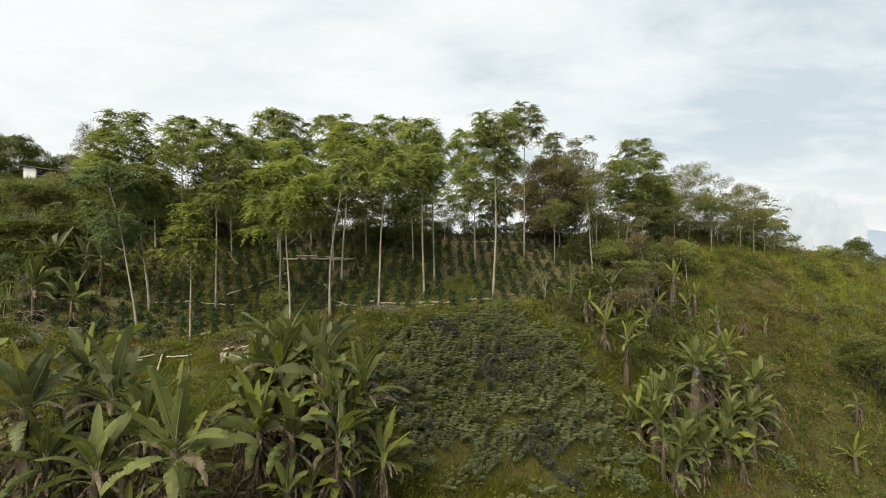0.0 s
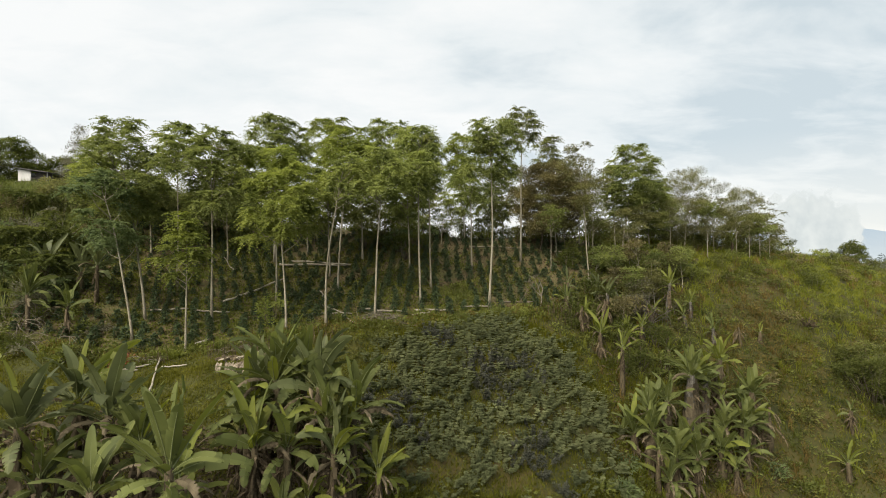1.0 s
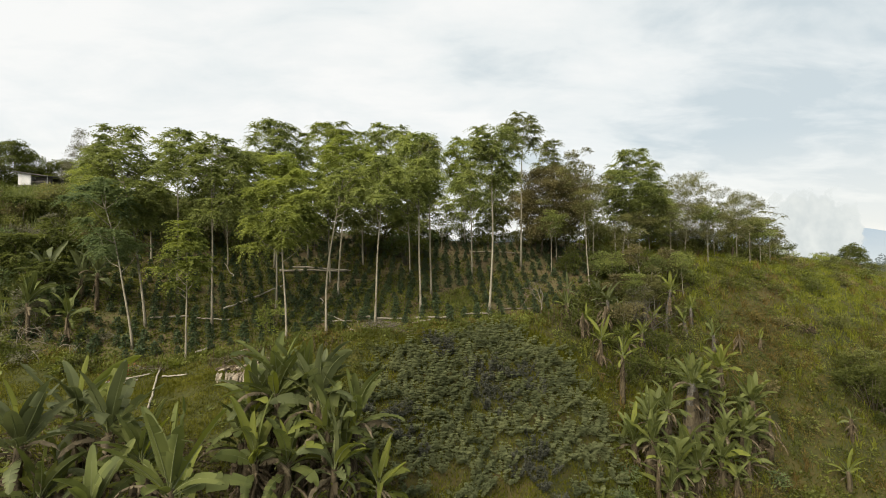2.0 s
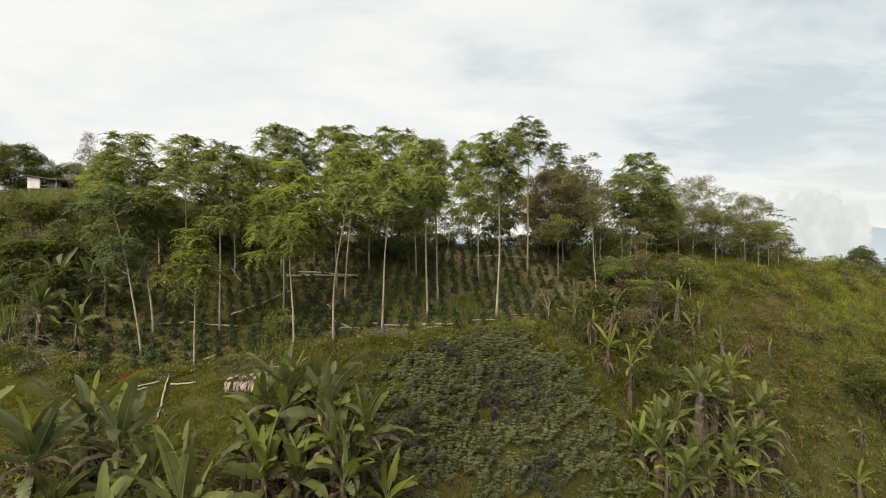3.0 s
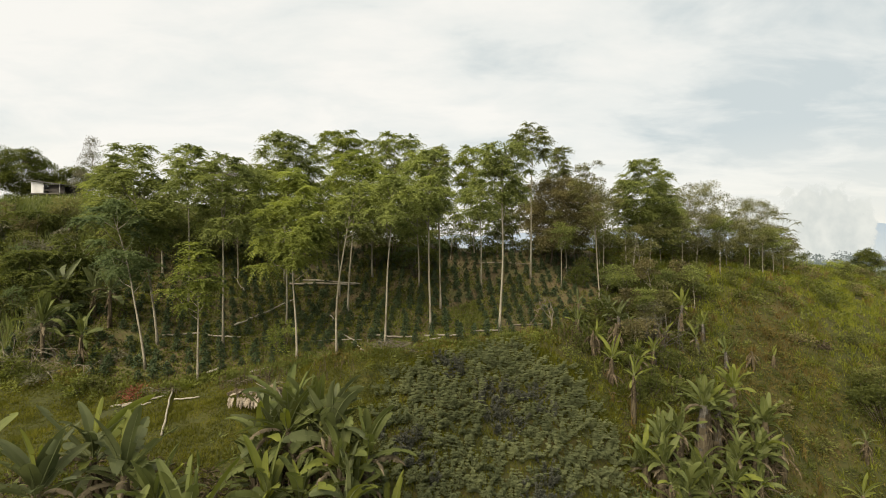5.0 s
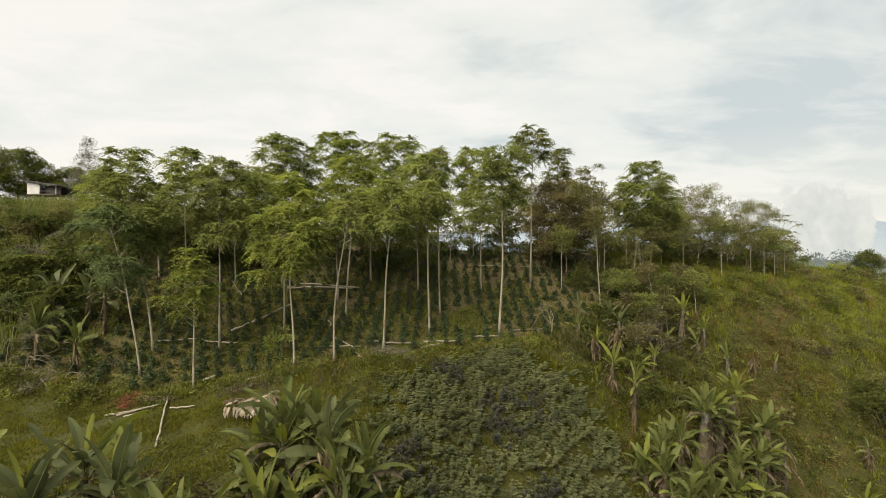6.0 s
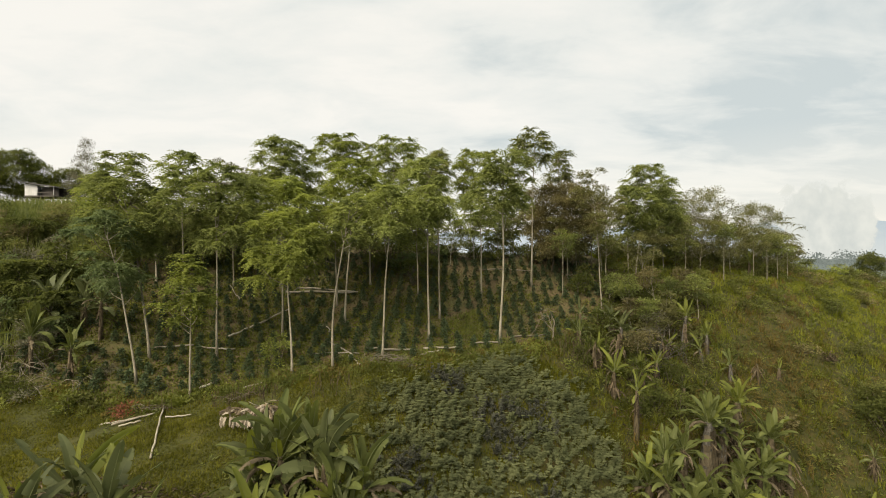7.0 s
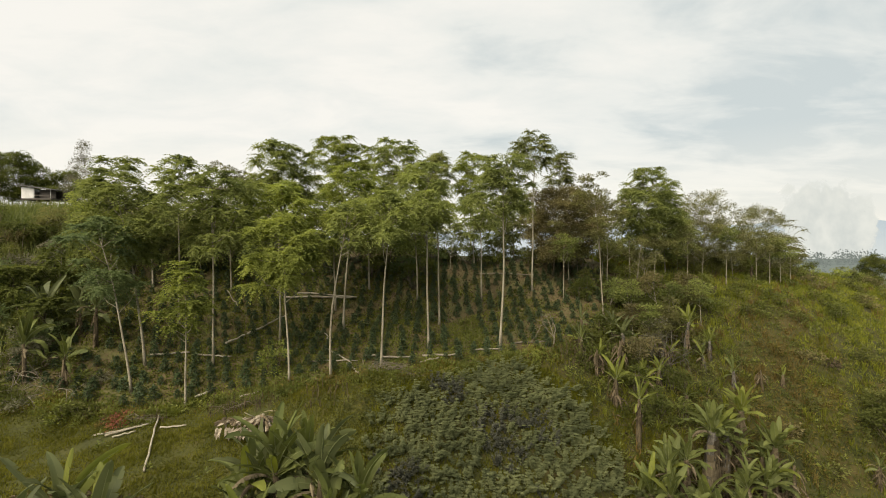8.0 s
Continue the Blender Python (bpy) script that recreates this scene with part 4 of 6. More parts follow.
for k, (bx, by, br) in enumerate(((-10.9, 12.0, 1.3), (-9.3, 12.6, 1.3), (-7.4, 12.7, 1.2), (-12.2, 13.4, 1.2), (-6.0, 12.0, 0.9), (-8.8, 11.2, 1.0), (-5.4, 15.8, 1.2), (-4.3, 15.6, 1.2), (-3.3, 16.2, 0.9), (-5.9, 16.9, 1.0),
                                  (11.6, 24.2, 1.0), (12.9, 24.8, 1.1), (13.9, 25.6, 1.1), (15.0, 26.1, 1.1), (16.2, 26.6, 1.1), (12.3, 25.5, 0.9), (15.6, 27.4, 1.0), (16.9, 26.2, 0.8))):
    bush(bx, by, br, 0.9, "dead_leaf", DRY, 500 + k, per=46, ll=0.32, lw=0.075, category="dead leaves", name="dead_leaf_heap")
for k, (bx, by, br, bh, lf) in enumerate(((11.2, 24.8, 0.7, 0.9, "weed"), (14.2, 24.6, 0.8, 0.8, "tree_dark"), (17.6, 25.2, 0.9, 0.8, "tree_blue"), (18.6, 24.6, 0.9, 0.7, "weed"), (9.2, 23.4, 0.7, 0.7, "tree_blue"), (15.6, 24.8, 0.7, 0.8, "weed"),
                                          (7.2, 21.2, 0.6, 0.6, "weed"), (8.4, 22.0, 0.6, 0.6, "tree_blue"), (26.0, 28.8, 1.6, 3.0, "tree_dark"), (27.0, 30.2, 1.5, 2.6, "tree_olive"), (26.0, 30.6, 0.9, 1.4, "tree_dark"), (27.4, 28.4, 1.6, 2.6, "tree_dark"),
                                          (19.8, 29.0, 0.7, 0.8, "tree_brown"), (22.0, 30.6, 0.8, 0.8, "tree_olive"), (21.0, 27.6, 0.8, 0.7, "tree_olive"), (24.0, 33.6, 0.9, 0.9, "tree_brown"), (19.0, 33.0, 0.9, 0.8, "tree_dark"), (28.8, 34.5, 1.2, 1.2, "tree_olive"))):
    bush(bx, by, br, bh, lf, "leafy weed shrub on the steep grassy slope", 540 + k, per=66)
tagged(part("crest_shrubs", FAR["bush_olive"], M["bush_olive"]), "olive shrubs along the crest behind thin trees", "shrubs", kind="stuff")
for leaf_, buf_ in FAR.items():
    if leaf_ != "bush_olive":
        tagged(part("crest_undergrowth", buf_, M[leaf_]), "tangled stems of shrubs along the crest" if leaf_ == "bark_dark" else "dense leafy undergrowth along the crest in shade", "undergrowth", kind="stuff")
bush(-8.6, 26.6, 0.8, 1.9, "tree_fresh", "small fresh green sapling among planted rows", 107)
bush(13.9, 32.6, 1.0, 3.0, "tree_grey", "thin greyish sapling on the slope", 108, per=44)


# ---- planted rows of young dark bushes ----
def young_bush(seed):
    """A narrow cone of tiered side shoots with small dark leaves."""
    rng = np.random.default_rng(seed)
    b = Buf()
    h = 0.58
    tube(b, [(0, 0, -0.1), (0.01, 0, h * 0.5), (0, 0.01, h * 0.95)], [0.018, 0.013, 0.005], 4, 1)
    for t in np.linspace(0.14, 1.0, 8):
        reach = 0.27 * (1.06 - t) ** 0.6
        for a in rng.uniform(0, 6.28) + np.arange(6) * 1.047:
            d = np.array([math.cos(a), math.sin(a), 0.15])
            n = 5
            s = rng.uniform(0.15, 1.05, n)[:, None]
            p = np.array([0, 0, t * h]) + d * reach * s - [0, 0, 0.06] * s ** 2
            darts(b, rng, p, d * 0.8 + rng.normal(0, 0.5, (n, 3)) + [0, 0, -0.2], rng.uniform(0.10, 0.16, n), rng.uniform(0.055, 0.085, n), 0, 0.5)
    return b


def plant_rows():
    rng = np.random.default_rng(9)
    spots = []
    for row in range(22):
        for col in range(47):
            x = -24.4 + col * 0.82 + 0.41 * (row % 2) * (col < 20) + rng.normal(0, 0.09)
            y = 23.6 + row * 0.9 + 0.03 * (x + 10) + 0.22 * lump(x, 0 * x, 3.0, 2.0) + rng.normal(0, 0.11)
            if y < field_edge(x) + 0.25 or x > 13.5 or rng.uniform() < 0.05:
                continue
            # a grassy gap among the rows
            if math.hypot((x - 1.5) / 1.2, (y - 32.2) / 1.7) < 1:
                continue
            spots.append((x, y))
    spots.sort(key=lambda p: p[1] - 0.3 * p[0])
    kinds = []
    for i, (x, y) in enumerate(spots[:290]):
        m = pose(x, y, z_at(x, y), rng.normal(0, 4), rng.normal(0, 4), rng.uniform(0, 360))
        if i < 6:
            ob = new("coffee_bush", young_bush(300 + i).make("coffee_bush", [M["coffee"], M["bark_dark"]]))
            tagged(ob, "young dark green coffee bush planted in a row", "coffee bush", "coffee bushes in rows")
            ob.matrix_world = m
            s = 0.72 + 0.08 * i
            ob.scale = (s, s, s)
            kinds.append(ob)
        else:
            copy_thing(kinds[i % 6], m)
    # the rows higher up, under the trees
    b = Buf()
    for i, (x, y) in enumerate(spots[290:]):
        src = young_bush(300 + i % 6)
        a, s = rng.uniform(0, 6.28), rng.uniform(0.65, 1.12)
        rot = np.array([[math.cos(a), -math.sin(a), 0], [math.sin(a), math.cos(a), 0], [0, 0, 1]])
        v, f, m = np.concatenate(src.v), np.concatenate(src.f), np.concatenate(src.m)
        b.v.append(v @ rot.T * s + [x, y, z_at(x, y)]); b.f.append(f + b.n)
        b.m.append(m); b.s.append(np.zeros(len(f), bool)); b.n += len(v)
    tagged(part("coffee_rows", b, [M["coffee"], M["bark_dark"]]), "more dark coffee bushes in rows under the trees", "coffee bushes", kind="stuff")


plant_rows()


# ---- knoll of grey-green shrubs ----
def in_knoll(x, y):
    w = 0.7 * lump(x, y, 2.2, 3.0) + 0.35 * lump(x, y, 0.8, 1.0)
    return (x + w > -2.1 + np.maximum(0, y - 24.0) * 1.2) & (x + w < 8.6 - np.maximum(0, y - 25.0) * 0.5) & (y + w < 28.0) & (y + w > 18.6 + 0.35 * np.maximum(0, x))


def build_knoll():
    rng = np.random.default_rng(12)
    green, dusk = Buf(), Buf()
    x, y = scatter(rng, 5000, -6, 10, 16.5, 29.3, lambda x, y: in_knoll(x, y) | in_knoll(x + 0.5, y) | in_knoll(x - 0.5, y) | in_knoll(x, y + 0.5) | in_knoll(x, y - 0.5))
    keep, spot = [], []
    for k in range(len(x)):  # bushes stand a little apart
        p = np.array([x[k], y[k]])
        if all(abs(p[0] - q[0]) + abs(p[1] - q[1]) > 0.46 for q in spot):
            spot.append(p)
            keep.append(k)
    x, y = x[keep], y[keep]
    inner = in_knoll(x + 0.9, y) * 1 + in_knoll(x - 0.9, y) + in_knoll(x, y - 0.9)
    thin = rng.uniform(size=len(x)) < 0.42 + 0.2 * inner
    x, y, inner = x[thin], y[thin], inner[thin]
    z = land(x, y)
    # dusky shrubs grow in a few drifts
    near = [np.hypot((x - cx) / rx, (y - cy) / ry) for cx, cy, rx, ry in ((2.7, 23.6, 1.5, 1.3), (4.6, 24.6, 1.0, 0.9), (-1.4, 20.6, 1.3, 0.9), (4.8, 20.4, 1.2, 1.0), (0.6, 25.6, 0.9, 0.7))]
    tone = 1.3 - np.min(near, 0) + 0.3 * lump(x, y, 1.2, 8.0) + rng.normal(0, 0.3, len(x))
    for px, py, pz, tn, deep in zip(x, y, z, tone, inner):
        dark = tn > 0.55
        b = dusk if dark else green
        tall = rng.uniform(0.5, 1.0) * (0.6 + 0.14 * deep)
        for k in range(rng.integers(7, 11)):
            a, q = rng.uniform(0, 6.28), 0.36 * math.sqrt(rng.uniform())
            foot = np.array([px + 0.5 * q * math.cos(a), py + 0.5 * q * math.sin(a), pz - 0.05])
            h = tall * rng.uniform(0.35, 1.05) * (1.1 - q)
            tip = foot + [q * math.cos(a), q * math.sin(a), h]
            tube(b, [foot, tip], [0.012, 0.005], 3, 0, False)
            for t in np.linspace(0.3, 1, 4 if dark else 6) + rng.normal(0, 0.05, 4 if dark else 6):
                n = 14 if dark else 9
                c = foot + (tip - foot) * t
                w = rng.uniform(0, 6.28) + np.arange(n) * 6.28 / n + rng.normal(0, 0.2, n)
                d = np.stack([np.cos(w), np.sin(w), np.full(n, 0.45 if dark else -0.15)], 1)
                if dark:
                    d[:, 2] = rng.uniform(-0.4, 1.1, n)
                darts(b, rng, c + d * 0.015, d, rng.uniform(0.09, 0.14, n) * (1.2 - 0.35 * t), 0.055 if dark else rng.uniform(0.055, 0.08, n), 0, 0.35)
    tagged(part("knoll_shrubs", green, M["shrub"]), "dense low grey-green shrubs covering a rounded knoll", "shrubs", kind="stuff")
    tagged(part("dusky_shrubs", dusk, M["shrub_dark"]), "patches of dusky purplish-grey shrubs on the knoll", "shrubs", kind="stuff")


build_knoll()


# ---- grass and weeds ----
def build_grass():
    rng = np.random.default_rng(21)
    rough = lambda x, y: (zone(x, y) == 0) & (~in_knoll(x, y) | (lump(x, y, 1.3, 6.0) > 0.1)) & (y > 8)

    def sheet(name, mat, x, y, h, w, lean, label, make=stalks, swell=0.0):
        b = Buf()
        n = len(x)
        tall = rng.uniform(h[0], h[1], n) * np.clip(1 + swell * (lump(x, y, 1.3, 3.0) + 0.7 * lump(x, y, 0.55, 8.0)), 0.35, 2.2)
        make(b, np.stack([x, y, land(x, y)], 1), tall, rng.uniform(w[0], w[1], n), rng.uniform(0.15, lean, n), rng)
        tagged(part(name, b, mat), label, "grass", kind="stuff")

    x, y = scatter(rng, 330000, -16, 48, 8, 58, rough)
    mixed = rng.normal(0, 0.2, len(x))
    patchy = lump(x, y, 5.0, 5.0) + 0.7 * lump(x, y, 1.8, 1.0) + 0.4 * lump(x, y, 0.8, 4.0)
    dry = (patchy + mixed > 0.42 + 0.08 * np.maximum(0, y - 34)) & (x > 15) & (y < 44)
    lush = ~dry & (lump(x, y, 6.0, 2.0) + 0.5 * lump(x, y, 1.6, 9.0) + 0.14 * (y - 33.5) - 0.02 * np.abs(x - 22) + mixed > 0.0) & (x > 11)
    plain = ~dry & ~lush
    bare = lump(x, y, 1.5, 4.0) + lump(x, y, 0.7, 2.0) < -0.85
    sheet("hill_grass", M["grass"], x[plain & ~bare], y[plain & ~bare], (0.1, 0.36), (0.025, 0.06), 1.1, "rough green grass on the steep hillside", stalks, 0.8)
    sheet("lush_grass", M["grass_bright"], x[lush & ~bare], y[lush & ~bare], (0.12, 0.4), (0.03, 0.06), 1.0, "bright yellow-green grass high on the hillside", stalks, 0.8)
    sheet("dry_grass", M["grass_dry"], x[dry], y[dry], (0.12, 0.42), (0.02, 0.05), 1.1, "dry brownish grass patches on the hillside", stalks, 0.8)
    x, y = scatter(rng, 120000, -6, 13, 14, 29, lambda x, y: (zone(x, y) == 0) & (~in_knoll(x, y) | (rng.uniform(size=len(x)) < 0.5)))
    sheet("knoll_grass", M["grass"], x, y, (0.06, 0.3), (0.025, 0.05), 1.0, "grass and weeds at the foot of the knoll", stalks, 0.6)
    x, y = scatter(rng, 190000, -26, 0, 14, 26, lambda x, y: (zone(x, y) == 1) & (lump(x, y, 1.1, 2.0) + lump(x, y, 2.6, 5.0) + rng.normal(0, 0.35, len(x)) > -0.9))
    sheet("pasture_grass", M["lawn"], x, y, (0.05, 0.17), (0.02, 0.045), 1.2, "short yellowish-green pasture grass", stalks, 0.6)
    green = lambda x, y: lump(x, y, 3.5, 9.0) + lump(x, y, 1.2, 3.0) - 0.16 * np.maximum(0, y - 32.5) - 0.12 * np.maximum(0, x - 4) + rng.normal(0, 0.3, len(x)) > -0.8
    x, y = scatter(rng, 170000, -25, 14, 23.5, 44, lambda x, y: (zone(x, y) == 2) & green(x, y))
    sheet("row_weeds", M["row_weed"], x, y, (0.07, 0.16), (0.05, 0.10), 2.0, "low weeds between the planted rows")
    x, y = scatter(rng, 26000, -8, 15, 28, 46, lambda x, y: (zone(x, y) == 2) & ((y > 33) | (x > 3)))
    sheet("row_litter", M["dead_leaf"], x, y, (0.04, 0.12), (0.04, 0.1), 2.2, "brown litter and cut weeds between the upper rows")
    x, y = scatter(rng, 5200, -0.6, 3.6, 29.6, 35, lambda x, y: np.hypot((x - 1.6) / 1.7, (y - 32.2) / 2.4) + 0.45 * lump(x, y, 1.2, 1.0) < 0.85)
    sheet("gap_grass", M["weed"], x, y, (0.08, 0.28), (0.025, 0.05), 0.8, "bright grass filling a gap between planted rows")
    x, y = scatter(rng, 60000, -24, 12, 22.5, 36, lambda x, y: (np.abs(y - field_edge(x) + 0.1) < 0.7 + 0.3 * lump(x, y, 1.5, 2.0)))
    thin = lump(x, y, 1.1, 4.0) + lump(x, y, 2.7, 1.0) > 0.3
    sheet("edge_grass", M["grass_dry"], x[thin][::2], y[thin][::2], (0.12, 0.5), (0.02, 0.04), 1.0, "dry stalks and grass along the field's edge")
    sheet("edge_weeds", M["weed"], x, y, (0.06, 0.28), (0.03, 0.06), 0.8, "green weeds along the field's edge", stalks, 0.7)
    x, y = scatter(rng, 30000, -42, -22, 24, 50, lambda x, y: (lump(x, y, 4.0, 6.0) > -0.6) & (y < 44))
    sheet("tall_grass", M["reed"], x, y, (0.5, 1.3), (0.03, 0.07), 0.45, "tall yellowish-green cane grass on the high bank", blades)
    # broad-leaved weeds
    b = Buf()
    x, y = scatter(rng, 8500, -26, 46, 8, 56, lambda x, y: ((zone(x, y) == 0) | (rng.uniform(size=len(x)) < 0.12)) & ~in_knoll(x, y))
    z = land(x, y)
    for px, py, pz in zip(x, y, z):
        n = 18
        d = unit(rng.normal(size=(n, 3)) * [1, 1, 0.5] + [0, 0, 0.5])
        r = rng.uniform(0.12, 0.38)
        darts(b, rng, np.array([px, py, pz + 0.05]) + d * r * rng.uniform(0.3, 1, (n, 1)), d, rng.uniform(0.10, 0.22, n), rng.uniform(0.06, 0.11, n))
    low = Buf()
    x2, y2 = scatter(rng, 1500, -5.2, 1.5, 15.5, 26.5, lambda x, y: ~in_knoll(x, y) & (x > -4.9 + 0.5 * lump(x, y, 1.5, 2.0) + 0.25 * np.maximum(0, y - 22)))
    for px, py, pz in zip(x2, y2, land(x2, y2)):
        n, r = 24, rng.uniform(0.12, 0.4)
        d = unit(rng.normal(size=(n, 3)) * [1, 1, 0.6] + [0, 0, 0.5])
        darts(low, rng, np.array([px, py, pz]) + d * r * rng.uniform(0.2, 1, (n, 1)), d + rng.normal(0, 0.3, (n, 3)), rng.uniform(0.07, 0.16, n), rng.uniform(0.04, 0.07, n), 0, 0.6)
    tagged(part("dull_weeds", low, M["bush_olive"]), "low dull olive weeds beside the knoll", "weeds", kind="stuff")
    for nm, mat, cnt, lab in (("green_tussocks", "grass_bright", 900, "bright tussocks of long grass on the hillside"), ("dry_tussocks", "grass_dry", 800, "dry brown tussocks of long grass on the hillside")):
        tb = Buf()
        tx, ty = scatter(rng, cnt, 9, 46, 17, 54, lambda x, y: (zone(x, y) == 0) & ~in_knoll(x, y) & ((lump(x, y, 5.0, 5.0) > -0.1) if mat == "grass_dry" else (lump(x, y, 5.0, 5.0) < 0.35)))
        rep_ = 18
        px, py = np.repeat(tx, rep_) + rng.normal(0, 0.09, len(tx) * rep_), np.repeat(ty, rep_) + rng.normal(0, 0.09, len(tx) * rep_)
        blades(tb, np.stack([px, py, land(px, py) - 0.02], 1), rng.uniform(0.3, 0.8, len(px)), rng.uniform(0.02, 0.045, len(px)), rng.uniform(0.2, 1.0, len(px)), rng)
        tagged(part(nm, tb, M[mat]), lab, "grass", kind="stuff")
    tufts = Buf()
    x2, y2 = scatter(rng, 4200, 8, 46, 18, 56, lambda x, y: (zone(x, y) == 0) & ~in_knoll(x, y) & (rng.uniform(size=len(x)) < np.clip((38 - y) / 8, 0.18, 1)))
    for px, py, pz in zip(x2, y2, land(x2, y2)):
        n = 34
        r = rng.uniform(0.15, 0.55)
        d = unit(rng.normal(size=(n, 3)) * [1, 1, 0.7] + [0, 0, 0.5])
        darts(tufts, rng, np.array([px, py, pz]) + d * r * rng.uniform(0.3, 1, (n, 1)) * [1, 1, 0.9], d + rng.normal(0, 0.3, (n, 3)), rng.uniform(0.1, 0.2, n), rng.uniform(0.05, 0.09, n))
    fern = Buf()
    x2, y2 = scatter(rng, 1100, 14, 34, 20, 35, lambda x, y: (zone(x, y) == 0) & (lump(x, y, 4.0, 5.0) + lump(x, y, 1.5, 1.0) > -0.1))
    for px, py, pz in zip(x2, y2, land(x2, y2)):
        n, r = 36, rng.uniform(0.2, 0.6)
        d = unit(rng.normal(size=(n, 3)) * [1, 1, 0.6] + [0, 0, 0.4])
        darts(fern, rng, np.array([px, py, pz]) + d * r * rng.uniform(0.2, 1, (n, 1)), d + [0, 0, -0.3] + rng.normal(0, 0.3, (n, 3)), rng.uniform(0.12, 0.3, n), rng.uniform(0.04, 0.08, n), 0, 0.6)
    tagged(part("bracken", fern, M["bracken"]), "brownish withered bracken clumps on the steep hillside", "bracken", kind="stuff")
    tagged(part("dark_weeds", tufts, M["bush_dark"]), "dark leafy weed clumps dotting the hillside", "weeds", kind="stuff")
    litter = Buf()
    x3, y3 = scatter(rng, 15000, -15, -1, 9, 18.5)
    n = len(x3)
    d = rng.normal(size=(n, 3)) * [1, 1, 0.35] + [0, 0, 0.25]
    leaves(litter, np.stack([x3, y3, land(x3, y3) + 0.04], 1), d, rng.uniform(0.1, 0.35, n), rng.uniform(0.03, 0.08, n), 0.3)
    x3, y3 = scatter(rng, 1500, 9.5, 18.5, 23, 28.5)
    n = len(x3)
    d = rng.normal(size=(n, 3)) * [1, 1, 0.35] + [0, 0, 0.25]
    leaves(litter, np.stack([x3, y3, land(x3, y3) + 0.04], 1), d, rng.uniform(0.1, 0.35, n), rng.uniform(0.03, 0.08, n), 0.3)
    tagged(part("leaf_litter", litter, M["dead_leaf"]), "brown fallen leaf litter under banana plants", "leaf litter", kind="stuff")
    tagged(part("weeds", b, M["weed"]), "scattered broad-leaved weeds in rough grass", "weeds", kind="stuff")


build_grass()


# ---- banana plants ----
def blade(buf, heart, az, length, width, e0, e1, rng, torn=0.4, curl=0.25, petiole=0.16, rib=True, ragged=0.0, k=22):
    """One banana leaf: petiole, arched midrib and two torn half-blades."""
    s = np.linspace(0, 1, k)
    el = np.radians(e0 + (e1 - e0) * s ** 1.25)
    side_bow = rng.normal(0, 0.25) * s ** 2
    st = length / (k - 1)
    az_ = az + side_bow
    step = np.stack([np.cos(el) * np.cos(az_), np.cos(el) * np.sin(az_), np.sin(el)], 1) * st
    p = np.asarray(heart) + np.vstack([[0, 0, 0], np.cumsum(step, 0)[:-1]])
    tang = unit(step)
    side = np.stack([-np.sin(az_), np.cos(az_), 0 * s], 1)
    nor = np.cross(tang, side)
    nor[nor[:, 2] < 0] *= -1
    roll = rng.normal(0, 0.45)
    side, nor = side * math.cos(roll) + nor * math.sin(roll), nor * math.cos(roll) - side * math.sin(roll)
    u = np.clip((s - petiole) / (1 - petiole), 0, 1)
    w = width * 0.5 * np.where(u > 0, np.clip(np.sin(np.pi * np.clip(u, 0, 1) ** 0.76), 0, 1) ** 0.45, 0)
    first = int(np.argmax(u > 0)) - 1
    for sg in (-1, 1):
        i = max(first, 0)
        while i < k - 1:
            j = i + 1
            while j < k - 1 and rng.uniform() > torn:
                j += 1
            tilt = curl + rng.normal(0, 0.22) if torn > 0 else curl
            scale = 1 - max(ragged, 0.12) * rng.uniform(0, 1)
            idx = np.arange(i, j + 1)
            edge = p[idx] + (sg * side[idx] * math.cos(tilt) + nor[idx] * math.sin(tilt)) * (w[idx] * scale)[:, None]
            mid = p[idx] + (sg * side[idx] * math.cos(tilt * 0.5) + nor[idx] * math.sin(tilt * 0.5)) * (w[idx] * scale * 0.5)[:, None]
            edge[:, 2] -= 0.10 * w[idx] * abs(rng.normal(0, 1))
            if j < k - 1 and torn > 0:
                edge[-1] += (edge[-2] - edge[-1]) * 0.25
                edge[0] += (edge[1] - edge[0]) * 0.1
            v = np.concatenate([p[idx], mid, edge])
            m = len(idx)
            f = []
            for q in range(m - 1):
                for a in (0, m):
                    f += [(a + q, a + q + 1, a + m + q + 1), (a + q, a + m + q + 1, a + m + q)]
            buf.add(v, f, 0, True)
            i = j
    r = Buf()
    if rib:
        tube(r, p[:-1:3] - nor[:-1:3] * 0.006, np.interp(s[:-1:3], [0, 1], [0.022, 0.004]) * (0.6 + 0.4 * length / 2), 4, 0, False)
    return r


